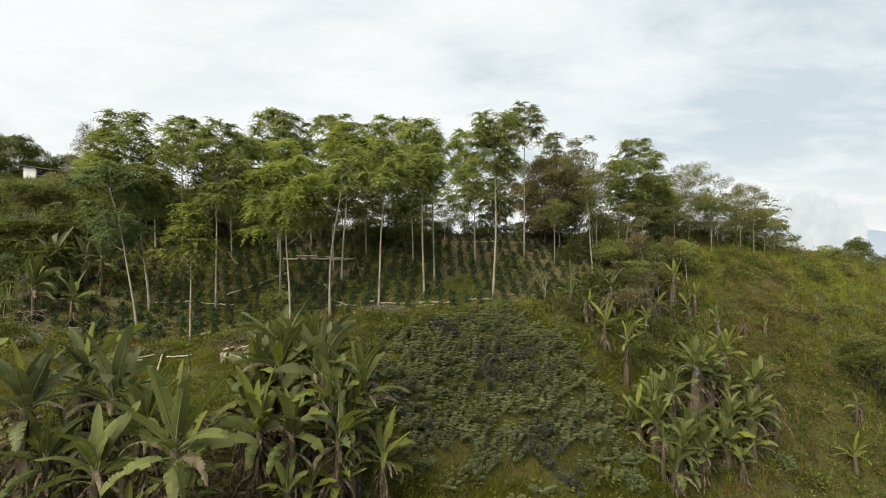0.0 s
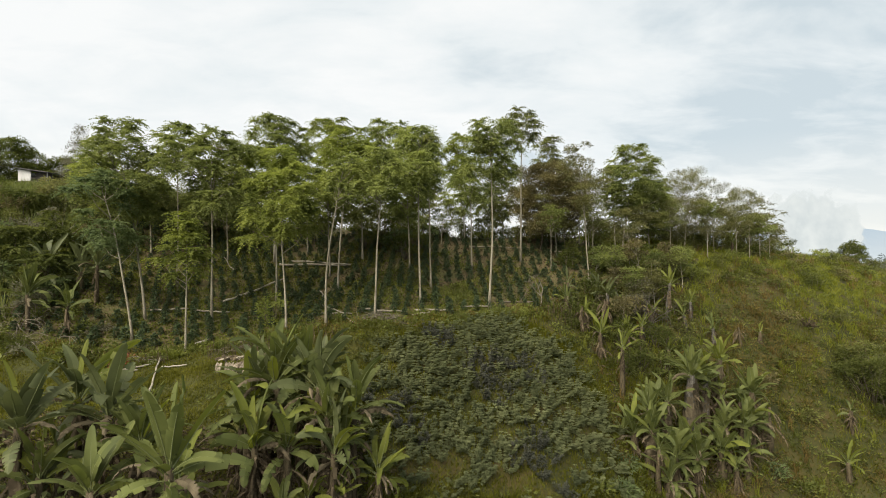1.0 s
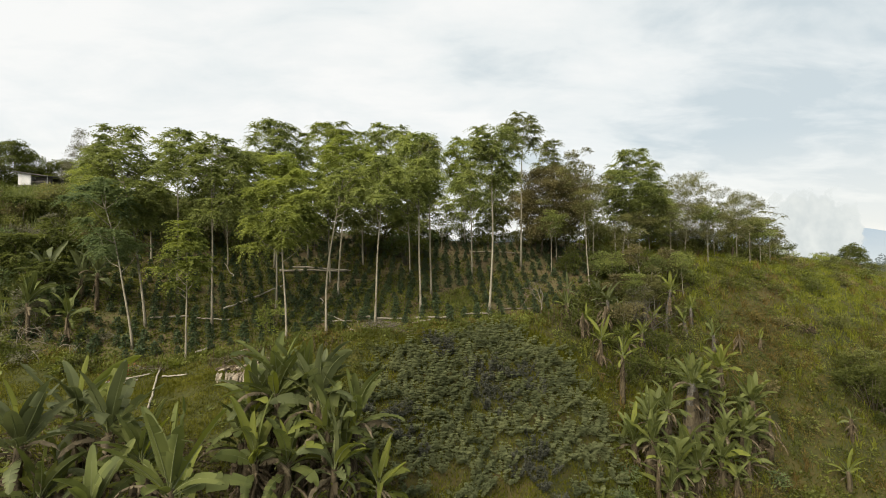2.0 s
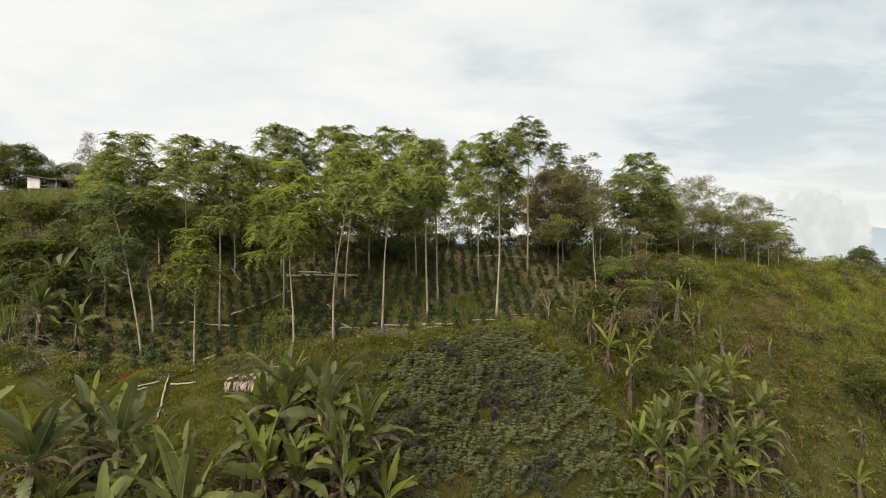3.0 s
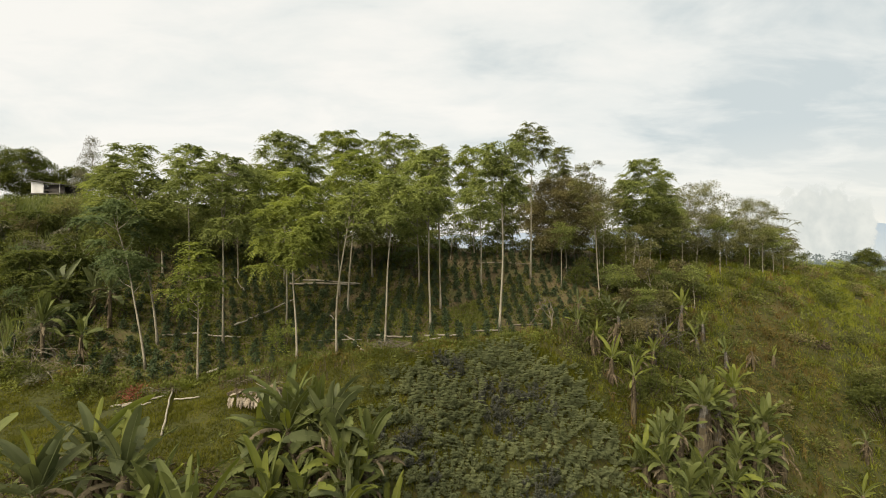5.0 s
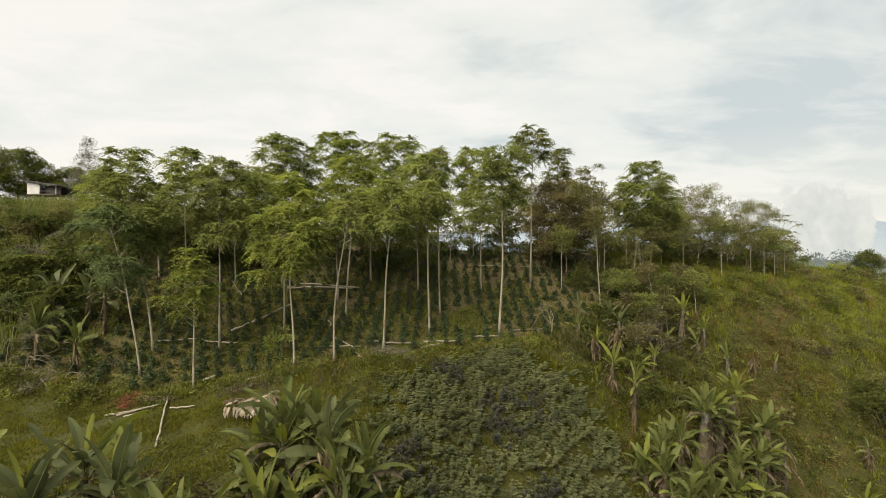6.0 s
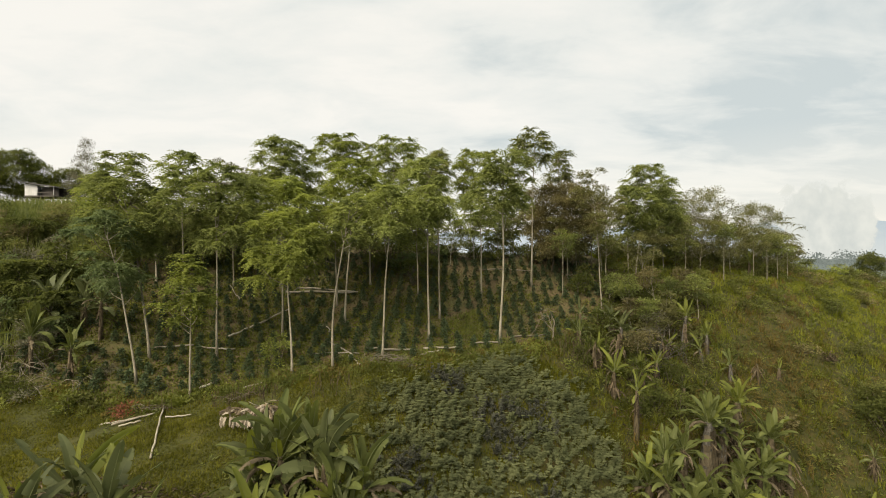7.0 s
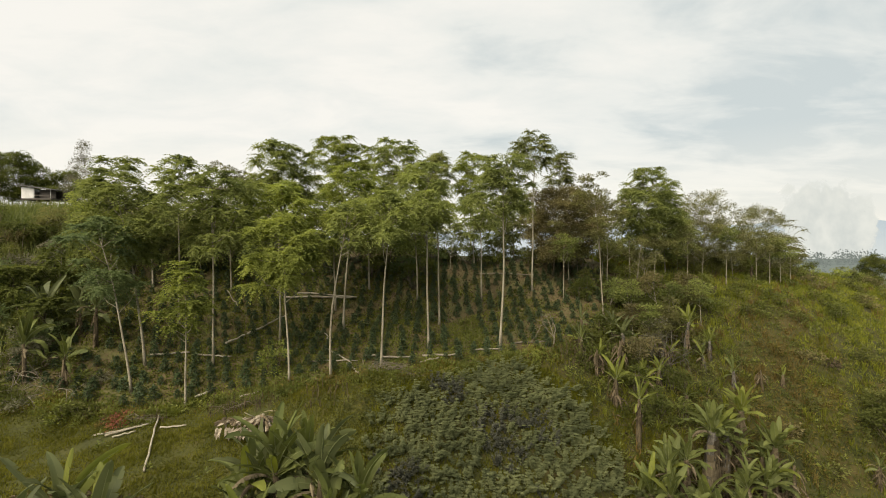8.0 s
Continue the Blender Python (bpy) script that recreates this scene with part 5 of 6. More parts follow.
def banana(x, y, heart, size=1.0, n=8, leaf="banana", dead=3, stem="pseudostem", label="banana plant with broad torn green leaves", seed=0, spread_=0.82, fat=1.0, pale=0.12, low_leaves=1, wide=1.12):
    rng = np.random.default_rng(7000 + seed)
    z0 = z_at(x, y) - 0.1
    e = thing("banana_plant", x, y, z0, label, "banana plant", "banana plants on the slope")
    h = max(0.35, heart + 0.3 * size - z0)
    lx, ly = rng.normal(0, 0.05 * h, 2)
    s = np.linspace(0, 1, 7)
    r = 0.15 * fat * (0.6 + 0.4 * size)
    b = Buf()
    tube(b, np.stack([lx * s ** 2, ly * s ** 2, h * s], 1), r * (1.25 - 0.62 * s), 9)
    # overlapping dry sheaths
    for k in range(int(5 + h * 2) if fat < 1.5 else int(16 + h * 14)):
        t, a = rng.uniform(0.05, 0.9), rng.uniform(0, 6.28)
        d = np.array([math.cos(a), math.sin(a), 0])
        c = np.array([lx * t * t, ly * t * t, h * t]) + d * r * (1.22 - 0.6 * t)
        g = np.array([-d[1], d[0], 0]) * r * 0.6
        ln = rng.uniform(0.25, 0.7)
        b.add([c - g, c + g, c + g * 0.7 + d * 0.03 - [0, 0, ln], c - g * 0.7 + d * 0.04 - [0, 0, ln * 0.9]], [(0, 1, 2), (0, 2, 3)], 1)
    part("pseudostem", b, [M[stem], M["dead_leaf" if fat < 1.5 else "dry_leaf"]], e)
    top = np.array([lx, ly, h])
    a0 = rng.uniform(0, 6.28)
    n = int(n * 1.5)
    for k in range(n):
        q = k / max(1, n - 1)
        az = a0 + k * 2.4 + rng.normal(0, 0.25)
        b = Buf()
        e0 = 84 - 64 * q * spread_ + rng.normal(0, 9)
        e1 = 54 - 118 * q * spread_ + rng.normal(0, 24)
        ln = size * rng.uniform(1.45, 2.2) * (0.82 + 0.25 * math.sin(math.pi * min(1, q + 0.25)))
        r_ = blade(b, top - [0, 0, 0.25 * q * size], az, ln, wide * size * rng.uniform(0.28, 0.40), e0, e1, rng, torn=0.10 + 0.36 * q, curl=rng.uniform(0.0, 0.55))
        tone = "banana_pale" if rng.uniform() < pale else leaf
        part("midrib", r_, M["rib"], part("leaf", b, M[tone], e), "pale midrib")
    for k in range(low_leaves):
        b = Buf()
        r_ = blade(b, top - [0, 0, 0.4 * size], rng.uniform(0, 6.28), size * rng.uniform(1.3, 1.7), wide * size * 0.32, 20, -75, rng, torn=0.5, curl=-0.2)
        part("midrib", r_, M["rib"], part("leaf", b, M[leaf], e), "pale midrib")
    for k in range(int(dead > 2) + int(size > 0.7)):
        b = Buf()
        blade(b, top - [0, 0, 0.3 * size], rng.uniform(0, 6.28), size * rng.uniform(1.2, 1.8), size * rng.uniform(0.2, 0.3), rng.uniform(15, 60), rng.uniform(-88, -60), rng, torn=0.7, curl=-0.5, ragged=0.45, rib=False, k=18)
        part("dry_leaf", b, M["dry_leaf"], e, "dried tan leaf hanging torn")
    for k in range(int(dead * 4.2)):
        b = Buf()
        blade(b, top - [0, 0, min(rng.uniform(0.15, 1.5) * size, 0.7 * h)], rng.uniform(0, 6.28), size * rng.uniform(0.6, 1.3), size * rng.uniform(0.14, 0.26), rng.uniform(-75, 5), -89, rng, torn=0.85, curl=-0.6, ragged=0.75, rib=False, k=12)
        part("dead_leaf", b, M["dead_leaf"], e, "withered brown leaf")
    return e


def stool(x, y, heart, size, leaf, seed, n=9, dead=5, suckers=3, **more):
    """A big plant with its ring of suckers, each a plant of its own."""
    banana(x, y, heart, size, n, leaf, dead, seed=seed, **more)
    rng = np.random.default_rng(seed)
    g = z_at(x, y)
    for k in range(suckers):
        a = rng.uniform(0, 6.28)
        d = rng.uniform(0.35, 0.8)
        banana(x + d * math.cos(a), y + d * math.sin(a), g + (heart - g) * rng.uniform(0.35, 0.8), size * rng.uniform(0.6, 0.85), 6, leaf if k % 2 else "banana",
               4, seed=seed * 17 + k, label="banana sucker crowded beside a larger plant", pale=0.3)


# the large clump below the pasture
BIG = "large banana plant with broad torn leaves in a clump"
stool(-7.8, 11.6, 3.0, 0.85, "banana", 1, 8, 4, 1, label="young banana plant with fresh upright leaves")
stool(-5.7, 11.4, 3.7, 1.0, "banana", 2, 10, 6, 2, label=BIG, spread_=1.1)
stool(-10.0, 12.3, 4.3, 1.0, "banana_blue", 3, 10, 6, 2, label=BIG)
stool(-8.2, 13.6, 4.2, 1.0, "banana_blue", 4, 9, 5, 2, label=BIG)
stool(-9.8, 14.0, 4.5, 1.0, "banana_blue", 5, 9, 6, 2, label=BIG)
stool(-12.2, 12.6, 4.4, 1.0, "banana", 6, 9, 6, 2, label=BIG)
stool(-6.6, 12.4, 2.8, 0.8, "banana", 7, 7, 4, 1, label="young banana plant with fresh upright leaves")
stool(-11.0, 11.2, 2.9, 0.85, "banana", 8, 7, 6, 2, label=BIG)
stool(-6.9, 13.4, 3.6, 0.95, "banana", 9, 9, 5, 1, label=BIG)
# the clump beside the knoll
stool(-4.8, 16.6, 4.3, 1.11, "banana", 11, 11, 5, 2, label=BIG)
stool(-5.9, 16.3, 3.6, 1.06, "banana", 12, 9, 6, 0, label=BIG)
stool(-3.7, 16.4, 4.1, 1.11, "banana_blue", 13, 11, 5, 2, label=BIG)
stool(-5.1, 15.1, 2.9, 0.95, "banana", 14, 8, 8, 0, label=BIG)
stool(-4.1, 14.9, 2.8, 0.90, "banana", 15, 8, 6, 1, label=BIG)
stool(-4.4, 17.2, 4.15, 1.06, "banana", 19, 10, 4, 1, label=BIG)
stool(-5.5, 17.0, 3.7, 1.06, "banana_blue", 20, 10, 4, 1, label=BIG)
stool(-3.2, 15.8, 3.4, 0.95, "banana", 33, 9, 5, 1, label=BIG)
stool(-2.5, 16.4, 3.4, 1.0, "banana", 56, 9, 6, 1, label=BIG)
stool(-2.9, 15.2, 2.5, 0.9, "banana_blue", 57, 8, 7, 0, label=BIG)
banana(-1.5, 15.9, 1.6, 0.80, 8, "banana_pale", 4, label="small bright green banana sucker", seed=16, spread_=1.2)
banana(-2.9, 15.3, 1.2, 0.69, 6, "banana_pale", 3, label="small bright green banana sucker", seed=17)
banana(-3.7, 14.9, 1.2, 0.64, 5, "banana_pale", 3, label="small bright green banana sucker", seed=18)
stool(-6.2, 16.6, 2.8, 0.95, "banana", 34, 7, 6, 0, label=BIG)
# the clump on the steep slope
SLOPE = "banana plant with drooping leaves and withered skirt on the slope"
stool(10.6, 24.0, 0.10, 0.9, "banana", 21, 11, 6, 1, label=SLOPE, wide=1.2, spread_=0.85, fat=1.6)
stool(13.5, 25.9, 2.3, 0.95, "banana", 22, 11, 3, 0, stem="grey_stem", label="banana plant with thick grey stem and drooping leaves", fat=2.0, wide=1.2, spread_=0.85)
stool(16.3, 28.0, 2.70, 0.8, "banana_pale", 23, 10, 5, 1, label=SLOPE, wide=1.2, spread_=0.85, fat=1.6)
stool(17.4, 26.9, 1.10, 0.95, "banana", 24, 11, 6, 1, label=SLOPE, wide=1.2, spread_=0.85, fat=1.6)
stool(11.9, 24.0, -1.3, 0.95, "banana", 25, 12, 6, 1, label=SLOPE, fat=1.3, wide=1.2, spread_=0.85)
stool(12.9, 24.2, -1.3, 0.9, "banana", 26, 11, 6, 1, label=SLOPE, fat=1.3, wide=1.2, spread_=0.85)
stool(15.2, 25.4, -0.3, 0.85, "banana", 27, 10, 7, 1, label=SLOPE, wide=1.2, spread_=0.85, fat=1.6)
stool(15.0, 27.0, 1.7, 0.85, "banana", 28, 10, 6, 1, stem="grey_stem", label=SLOPE, fat=1.5, wide=1.2, spread_=0.85)
stool(16.8, 25.9, 0.00, 0.8, "banana", 29, 10, 5, 1, label=SLOPE, wide=1.2, spread_=0.85, fat=1.6)
banana(21.4, 25.2, -2.0, 0.65, 7, "banana_pale", 2, label="small yellow-green banana plant in rough grass", seed=30, wide=0.92)
banana(23.3, 27.3, 0.1, 0.55, 3, "banana", 8, label="withered banana plant with one green leaf", seed=31, wide=0.92)
stool(12.2, 25.6, 1.10, 0.85, "banana", 32, 10, 5, 1, label=SLOPE, wide=1.2, spread_=0.85, fat=1.6)
stool(13.0, 24.9, -0.9, 0.9, "banana", 35, 11, 6, 1, label=SLOPE, fat=1.3, wide=1.2, spread_=0.85)
stool(14.2, 26.5, 2.00, 0.85, "banana", 36, 11, 5, 1, label=SLOPE, wide=1.2, spread_=0.85, fat=1.6)
stool(16.0, 25.3, -0.20, 0.85, "banana", 37, 11, 6, 1, label=SLOPE, fat=1.3, wide=1.2, spread_=0.85)
stool(11.3, 25.0, 0.80, 0.85, "banana", 38, 11, 5, 1, label=SLOPE, wide=1.2, spread_=0.85, fat=1.6)
stool(10.1, 24.6, -0.20, 0.9, "banana", 39, 11, 6, 1, label=SLOPE, fat=1.4, wide=1.2, spread_=0.85)
stool(11.2, 23.3, -2.00, 0.9, "banana", 54, 11, 6, 1, label=SLOPE, fat=1.4, wide=1.2, spread_=0.85)
stool(14.6, 24.8, -1.2, 0.9, "banana", 55, 11, 6, 1, label=SLOPE, fat=1.4, wide=1.2, spread_=0.85)
# scattered plants up the slope
UP = "small banana plant with few leaves and pale dry stem"
banana(11.5, 32.0, 6.3, 0.75, 6, "banana_blue", 5, "grey_stem", UP, seed=41, wide=0.92)
banana(15.7, 32.7, 6.9, 0.75, 6, "banana_pale", 4, "grey_stem", UP, seed=42, wide=0.92)
banana(16.6, 32.1, 4.9, 0.6, 5, "banana", 3, "grey_stem", UP, seed=43, wide=0.92)
banana(18.0, 31.3, 4.1, 0.6, 5, "banana", 2, "grey_stem", UP, seed=44, wide=0.92)
banana(12.1, 30.3, 3.9, 0.65, 7, "banana_pale", 3, label=UP, seed=45, wide=0.92)
banana(9.9, 28.9, 4.2, 0.75, 6, "banana_pale", 5, label=UP, seed=46, wide=0.92)
banana(21.1, 31.5, 3.9, 0.4, 4, "banana_pale", 3, label=UP, seed=47, wide=0.92)
banana(14.5, 30.1, 3.0, 0.55, 6, "banana_pale", 2, label=UP, seed=48, wide=0.92)
banana(9.3, 33.5, 7.0, 0.6, 5, "banana_blue", 4, label=UP, seed=49, wide=0.92)
banana(8.6, 31.6, 6.2, 0.6, 4, "banana_blue", 5, label=UP, seed=50, wide=0.92)
banana(12.9, 30.4, 4.4, 0.6, 6, "banana_pale", 3, label=UP, seed=51, wide=0.92)
banana(10.6, 27.4, 3.6, 0.65, 6, "banana_pale", 4, label=UP, seed=52, wide=0.92)
banana(27.4, 44.5, 10.2, 0.6, 6, "banana_pale", 2, label=UP, seed=53, wide=0.92)
banana(9.5, 30.6, 5.2, 0.55, 6, "banana_pale", 5, "pseudostem", UP, seed=80, wide=0.92)
banana(12.1, 32.4, 5.7, 0.60, 6, "banana", 5, "grey_stem", UP, seed=81, wide=0.92)
banana(13.8, 33.7, 6.5, 0.60, 6, "banana", 5, "grey_stem", UP, seed=82, wide=0.92)
banana(17.4, 32.9, 5.7, 0.50, 6, "banana_pale", 5, "grey_stem", UP, seed=83, wide=0.92)
banana(11.4, 33.5, 6.6, 0.65, 6, "banana_blue", 5, "grey_stem", UP, seed=84, wide=0.92)
banana(14.3, 31.9, 5.2, 0.50, 6, "banana_pale", 5, "pseudostem", UP, seed=85, wide=0.92)
banana(8.7, 31.4, 6.0, 0.55, 6, "banana", 5, "pseudostem", UP, seed=86, wide=0.92)
banana(12.1, 30.5, 4.2, 0.55, 6, "banana_pale", 5, "pseudostem", UP, seed=87, wide=0.92)
# plants beyond the pasture's far corner
SHADE = "banana plant with shaded drooping leaves beside the planted rows"
banana(-21.4, 27.6, 8.0, 1.0, 8, "banana_blue", 2, label=SHADE, seed=61, fat=0.7, pale=0.05)
banana(-18.9, 28.0, 8.2, 1.0, 8, "banana_blue", 2, label=SHADE, seed=62, fat=0.7, pale=0.05)
banana(-18.6, 25.3, 6.2, 0.75, 6, "banana", 2, label=SHADE, seed=63, fat=0.7, pale=0.05)
banana(-20.4, 25.2, 6.7, 1.0, 8, "banana", 2, label=SHADE, seed=64, fat=0.7, pale=0.05)
banana(-20.2, 28.6, 7.8, 1.0, 8, "banana_blue", 2, label=SHADE, seed=65, fat=0.7, pale=0.05)


# ---- felled wood ----
def felled(a, b, r0, r1, wood="dry_wood", label="pale felled log lying on the ground", lift=0.06, seed=0, name="log", twigs=0):
    rng = np.random.default_rng(9000 + seed)
    (ax, ay), (bx, by) = a, b
    e = thing(name, ax, ay, z_at(ax, ay), label, "log", "felled wood on the hillside")
    s = np.linspace(0, 1, 9)
    x, y = ax + (bx - ax) * s, ay + (by - ay) * s
    z = land(x, y) + lift + r0 * 0.7
    z = z * 0.4 + np.linspace(z[0], z[-1], 9) * 0.6
    z = np.maximum(z, land(x, y) + r0 * 0.4)
    p = np.stack([x - ax, y - ay, z - z_at(ax, ay)], 1)
    p[1:-1] += rng.normal(0, r0 * 0.35, (7, 3))
    buf = Buf()
    tube(buf, p, np.linspace(r0, r1, 9) * rng.uniform(0.85, 1.12, 9), 9)
    part("stem", buf, M[wood], e)
    for k in range(twigs):
        q = p[rng.integers(3, 8)]
        t = q + rng.normal(0, 0.5, 3) + [0, 0, 0.35]
        buf = Buf()
        tube(buf, np.stack([q, (q + t) / 2 + rng.normal(0, 0.05, 3), t]), [r1 * 0.8, r1 * 0.5, 0.008], 5)
        part("branch", buf, M[wood], e)
    return e


felled((-11.0, 19.55), (-12.9, 23.7), 0.044, 0.032, label="long bleached pole lying across the pasture", seed=1)
felled((-15.0, 22.4), (-13.1, 22.9), 0.039, 0.030, label="bleached pole in a small pile at the pasture's edge", seed=2)
felled((-14.4, 22.3), (-12.9, 23.1), 0.045, 0.036, label="bleached pole in a small pile at the pasture's edge", seed=3)
felled((-14.0, 22.2), (-13.2, 22.5), 0.039, 0.036, label="bleached pole in a small pile at the pasture's edge", seed=4)
felled((-12.3, 22.8), (-11.2, 22.9), 0.039, 0.030, seed=5)
felled((-15.9, 28.0), (-14.0, 28.5), 0.060, 0.050, seed=6, lift=0.12)
felled((-13.6, 28.4), (-11.6, 28.4), 0.047, 0.036, seed=7, lift=0.12)
felled((-12.45, 29.5), (-11.75, 30.5), 0.060, 0.058, seed=8, lift=0.2)
felled((-11.65, 30.6), (-10.0, 33.0), 0.060, 0.043, seed=9, lift=0.2)
felled((-10.9, 35.0), (-6.2, 35.3), 0.080, 0.058, seed=10, lift=0.2)
felled((-10.2, 35.5), (-5.9, 35.2), 0.067, 0.050, seed=11, lift=0.3)
felled((-7.1, 27.4), (-4.4, 27.3), 0.041, 0.029, seed=12, lift=0.08)
felled((-4.1, 27.8), (-1.4, 28.3), 0.060, 0.050, seed=13, lift=0.08)
felled((-1.0, 28.5), (1.0, 29.0), 0.060, 0.050, seed=14, lift=0.08)
felled((-1.1, 27.8), (-0.1, 28.4), 0.047, 0.043, seed=15)
felled((-11.9, 25.0), (-11.2, 25.6), 0.056, 0.054, seed=16)
felled((-9.7, 24.8), (-8.7, 25.0), 0.039, 0.036, seed=17)
felled((1.9, 29.8), (3.7, 30.2), 0.054, 0.043, seed=18)
felled((4.5, 31.1), (6.6, 32.0), 0.050, 0.030, "old_wood", "weathered log with broken branches at the knoll's edge", seed=19, twigs=3)
felled((-6.6, 29.0), (-4.7, 27.1), 0.047, 0.036, seed=20)
felled((-4.9, 27.0), (-4.1, 26.2), 0.060, 0.050, seed=21)
felled((3.0, 40.6), (8.0, 41.0), 0.056, 0.042, "old_wood", "weathered log under the trees", seed=22, lift=0.25)
felled((10.1, 40.5), (12.6, 41.2), 0.045, 0.036, "old_wood", "weathered log stacked under the trees", seed=23, twigs=2)
felled((10.0, 40.2), (12.9, 40.8), 0.045, 0.036, "old_wood", "weathered log stacked under the trees", seed=24, lift=0.2)
felled((18.2, 25.4), (17.0, 26.0), 0.017, 0.012, "old_wood", "broken stick on the slope", seed=25)


def leaning_branch(base, tip, r, label, seed):
    """A broken limb hanging from a tree down to the ground."""
    rng = np.random.default_rng(9500 + seed)
    bx, by = base
    z = z_at(bx, by)
    e = thing("fallen_branch", bx, by, z, label, "branch", "felled wood on the hillside")
    t = np.array(tip) - [bx, by, z]
    s = np.linspace(0, 1, 7)[:, None]
    p = t * s + rng.normal(0, 0.05, (7, 3)) * s * (1 - s) * 4
    b = Buf()
    tube(b, p, np.linspace(r, r * 0.5, 7), 7)
    part("stem", b, M["dry_wood"], e)


leaning_branch((-13.5, 33.8), (-14.4, 34.0, 9.0), 0.045, "pale broken branch leaning from a tree", 1)
leaning_branch((-6.2, 29.6), (-6.7, 29.4, 6.9), 0.06, "short pale snag among planted rows", 2)


def stub_post(x, y, h, r, label, seed, wood="pseudostem"):
    rng = np.random.default_rng(9700 + seed)
    e = thing("banana_stump", x, y, z_at(x, y) - 0.1, label, "banana stump", "dead banana stumps")
    b = Buf()
    s = np.linspace(0, 1, 6)
    lx = rng.normal(0, 0.1)
    tube(b, np.stack([lx * s + rng.normal(0, 0.02, 6), 0 * s, h * s], 1), 0.8 * r * (1.15 - 0.75 * s ** 2) * rng.uniform(0.85, 1.15, 6), 8)
    part("stem", b, M[wood], e)
    for k in range(11):
        b = Buf()
        blade(b, (lx * 0.8, 0, h * rng.uniform(0.5, 1.0)), rng.uniform(0, 6.28), h * rng.uniform(0.4, 0.7), 0.16, -30, -88, rng, torn=0.8, curl=-0.6, rib=False, ragged=0.5)
        part("dead_leaf", b, M["dead_leaf"], e, "withered brown leaf")


DEAD = "dead upright banana stem with withered strips"
stub_post(17.9, 26.1, 2.3, 0.17, DEAD, 1)
stub_post(19.7, 31.2, 1.3, 0.11, DEAD, 2)
stub_post(14.0, 32.2, 1.8, 0.12, DEAD, 4)
stub_post(10.9, 31.2, 2.0, 0.13, DEAD, 6)
stub_post(9.3, 30.4, 1.8, 0.12, DEAD, 7)


# ---- bare shrubs, brush and dead stalks ----
def grow(buf, rng, p, d, r, length, depth, droop):
    """A bare limb that wanders, and forks into thinner ones."""
    pts = [p]
    for k in range(5):
        d = unit(d + rng.normal(0, 0.16, 3) + [0, 0, -droop])
        pts.append(pts[-1] + d * length / 5)
    tube(buf, pts, np.linspace(r, r * 0.6, 6), 5, 0, depth == 0)
    if depth:
        for k in range(rng.integers(2, 4)):
            side = unit(d + rng.normal(0, 0.65, 3))
            grow(buf, rng, pts[rng.integers(3, 6)], side, r * 0.58, length * rng.uniform(0.55, 0.85), depth - 1, droop)


def bare_shrub(x, y, size, limbs, label, seed, wood="old_wood", spread_=0.8, r=0.024, droop=0.05):
    rng = np.random.default_rng(9900 + seed)
    e = thing("bare_shrub", x, y, z_at(x, y) - 0.1, label, "shrub", "bare shrubs")
    for k in range(limbs):
        b = Buf()
        a = rng.uniform(0, 6.28) if limbs > 1 else 0.0
        grow(b, rng, np.array([0.06 * math.cos(a), 0.06 * math.sin(a), 0.0]), unit([spread_ * math.cos(a), spread_ * math.sin(a), 1.0]), r, size, 3, droop)
        part("limb", b, M[wood], e)
    return e


TANGLE = "leafless pale shrub with tangled arching twigs"
bare_shrub(-20.9, 25.1, 1.3, 4, TANGLE, 1, droop=0.10)
bare_shrub(-18.8, 25.0, 1.0, 4, TANGLE, 2, droop=0.14)
bare_shrub(-19.9, 25.6, 1.1, 3, TANGLE, 3, droop=0.12)
bare_shrub(6.9, 31.6, 1.2, 1, "small bare tree with a forked grey stem", 4, "old_wood", 0.15, 0.05, 0.0)
bare_shrub(13.5, 31.1, 1.7, 3, "pale many-stemmed bare sapling on the slope", 5, "grey_stem", 0.25, 0.035, 0.0)
bare_shrub(14.0, 31.5, 1.4, 2, "pale many-stemmed bare sapling on the slope", 6, "grey_stem", 0.25, 0.03, 0.0)


def brush_pile(x, y, lx, ly, n, label, seed):
    """Cut twigs thrown in a low heap."""
    rng = np.random.default_rng(9950 + seed)
    z = z_at(x, y)
    e = thing("brush_pile", x, y, z, label, "brush pile", "brush piles")
    for k in range(n):
        b = Buf()
        u, v = rng.normal(0, 0.42, 2)
        a = rng.normal(0.25, 0.55) + (math.pi if k % 2 else 0)
        ln = rng.uniform(0.5, 1.5)
        px, py = u * lx, v * ly
        lift = (0.14 + 0.2 * lx) * math.exp(-(u * u + v * v) * 2.2) * rng.uniform(0.1, 1.0)
        t = np.linspace(-0.5, 0.5, 6)
        q = np.stack([px + ln * t * math.cos(a), py + ln * t * math.sin(a) * 0.6, 0 * t], 1)
        q[:, 2] = land(q[:, 0] + x, q[:, 1] + y) - z + 0.02 + lift + t * rng.normal(0, 0.22) + 0.05 * np.sin(t * 5 + k)
        q[1:-1] += rng.normal(0, 0.025, (4, 3))
        q[:, 2] = np.maximum(q[:, 2], land(q[:, 0] + x, q[:, 1] + y) - z + 0.01)
        tube(b, q, np.linspace(rng.uniform(0.007, 0.015), 0.004, 6), 4)
        part("twig", b, M["old_wood" if k % 4 else "bark_dark"], e)


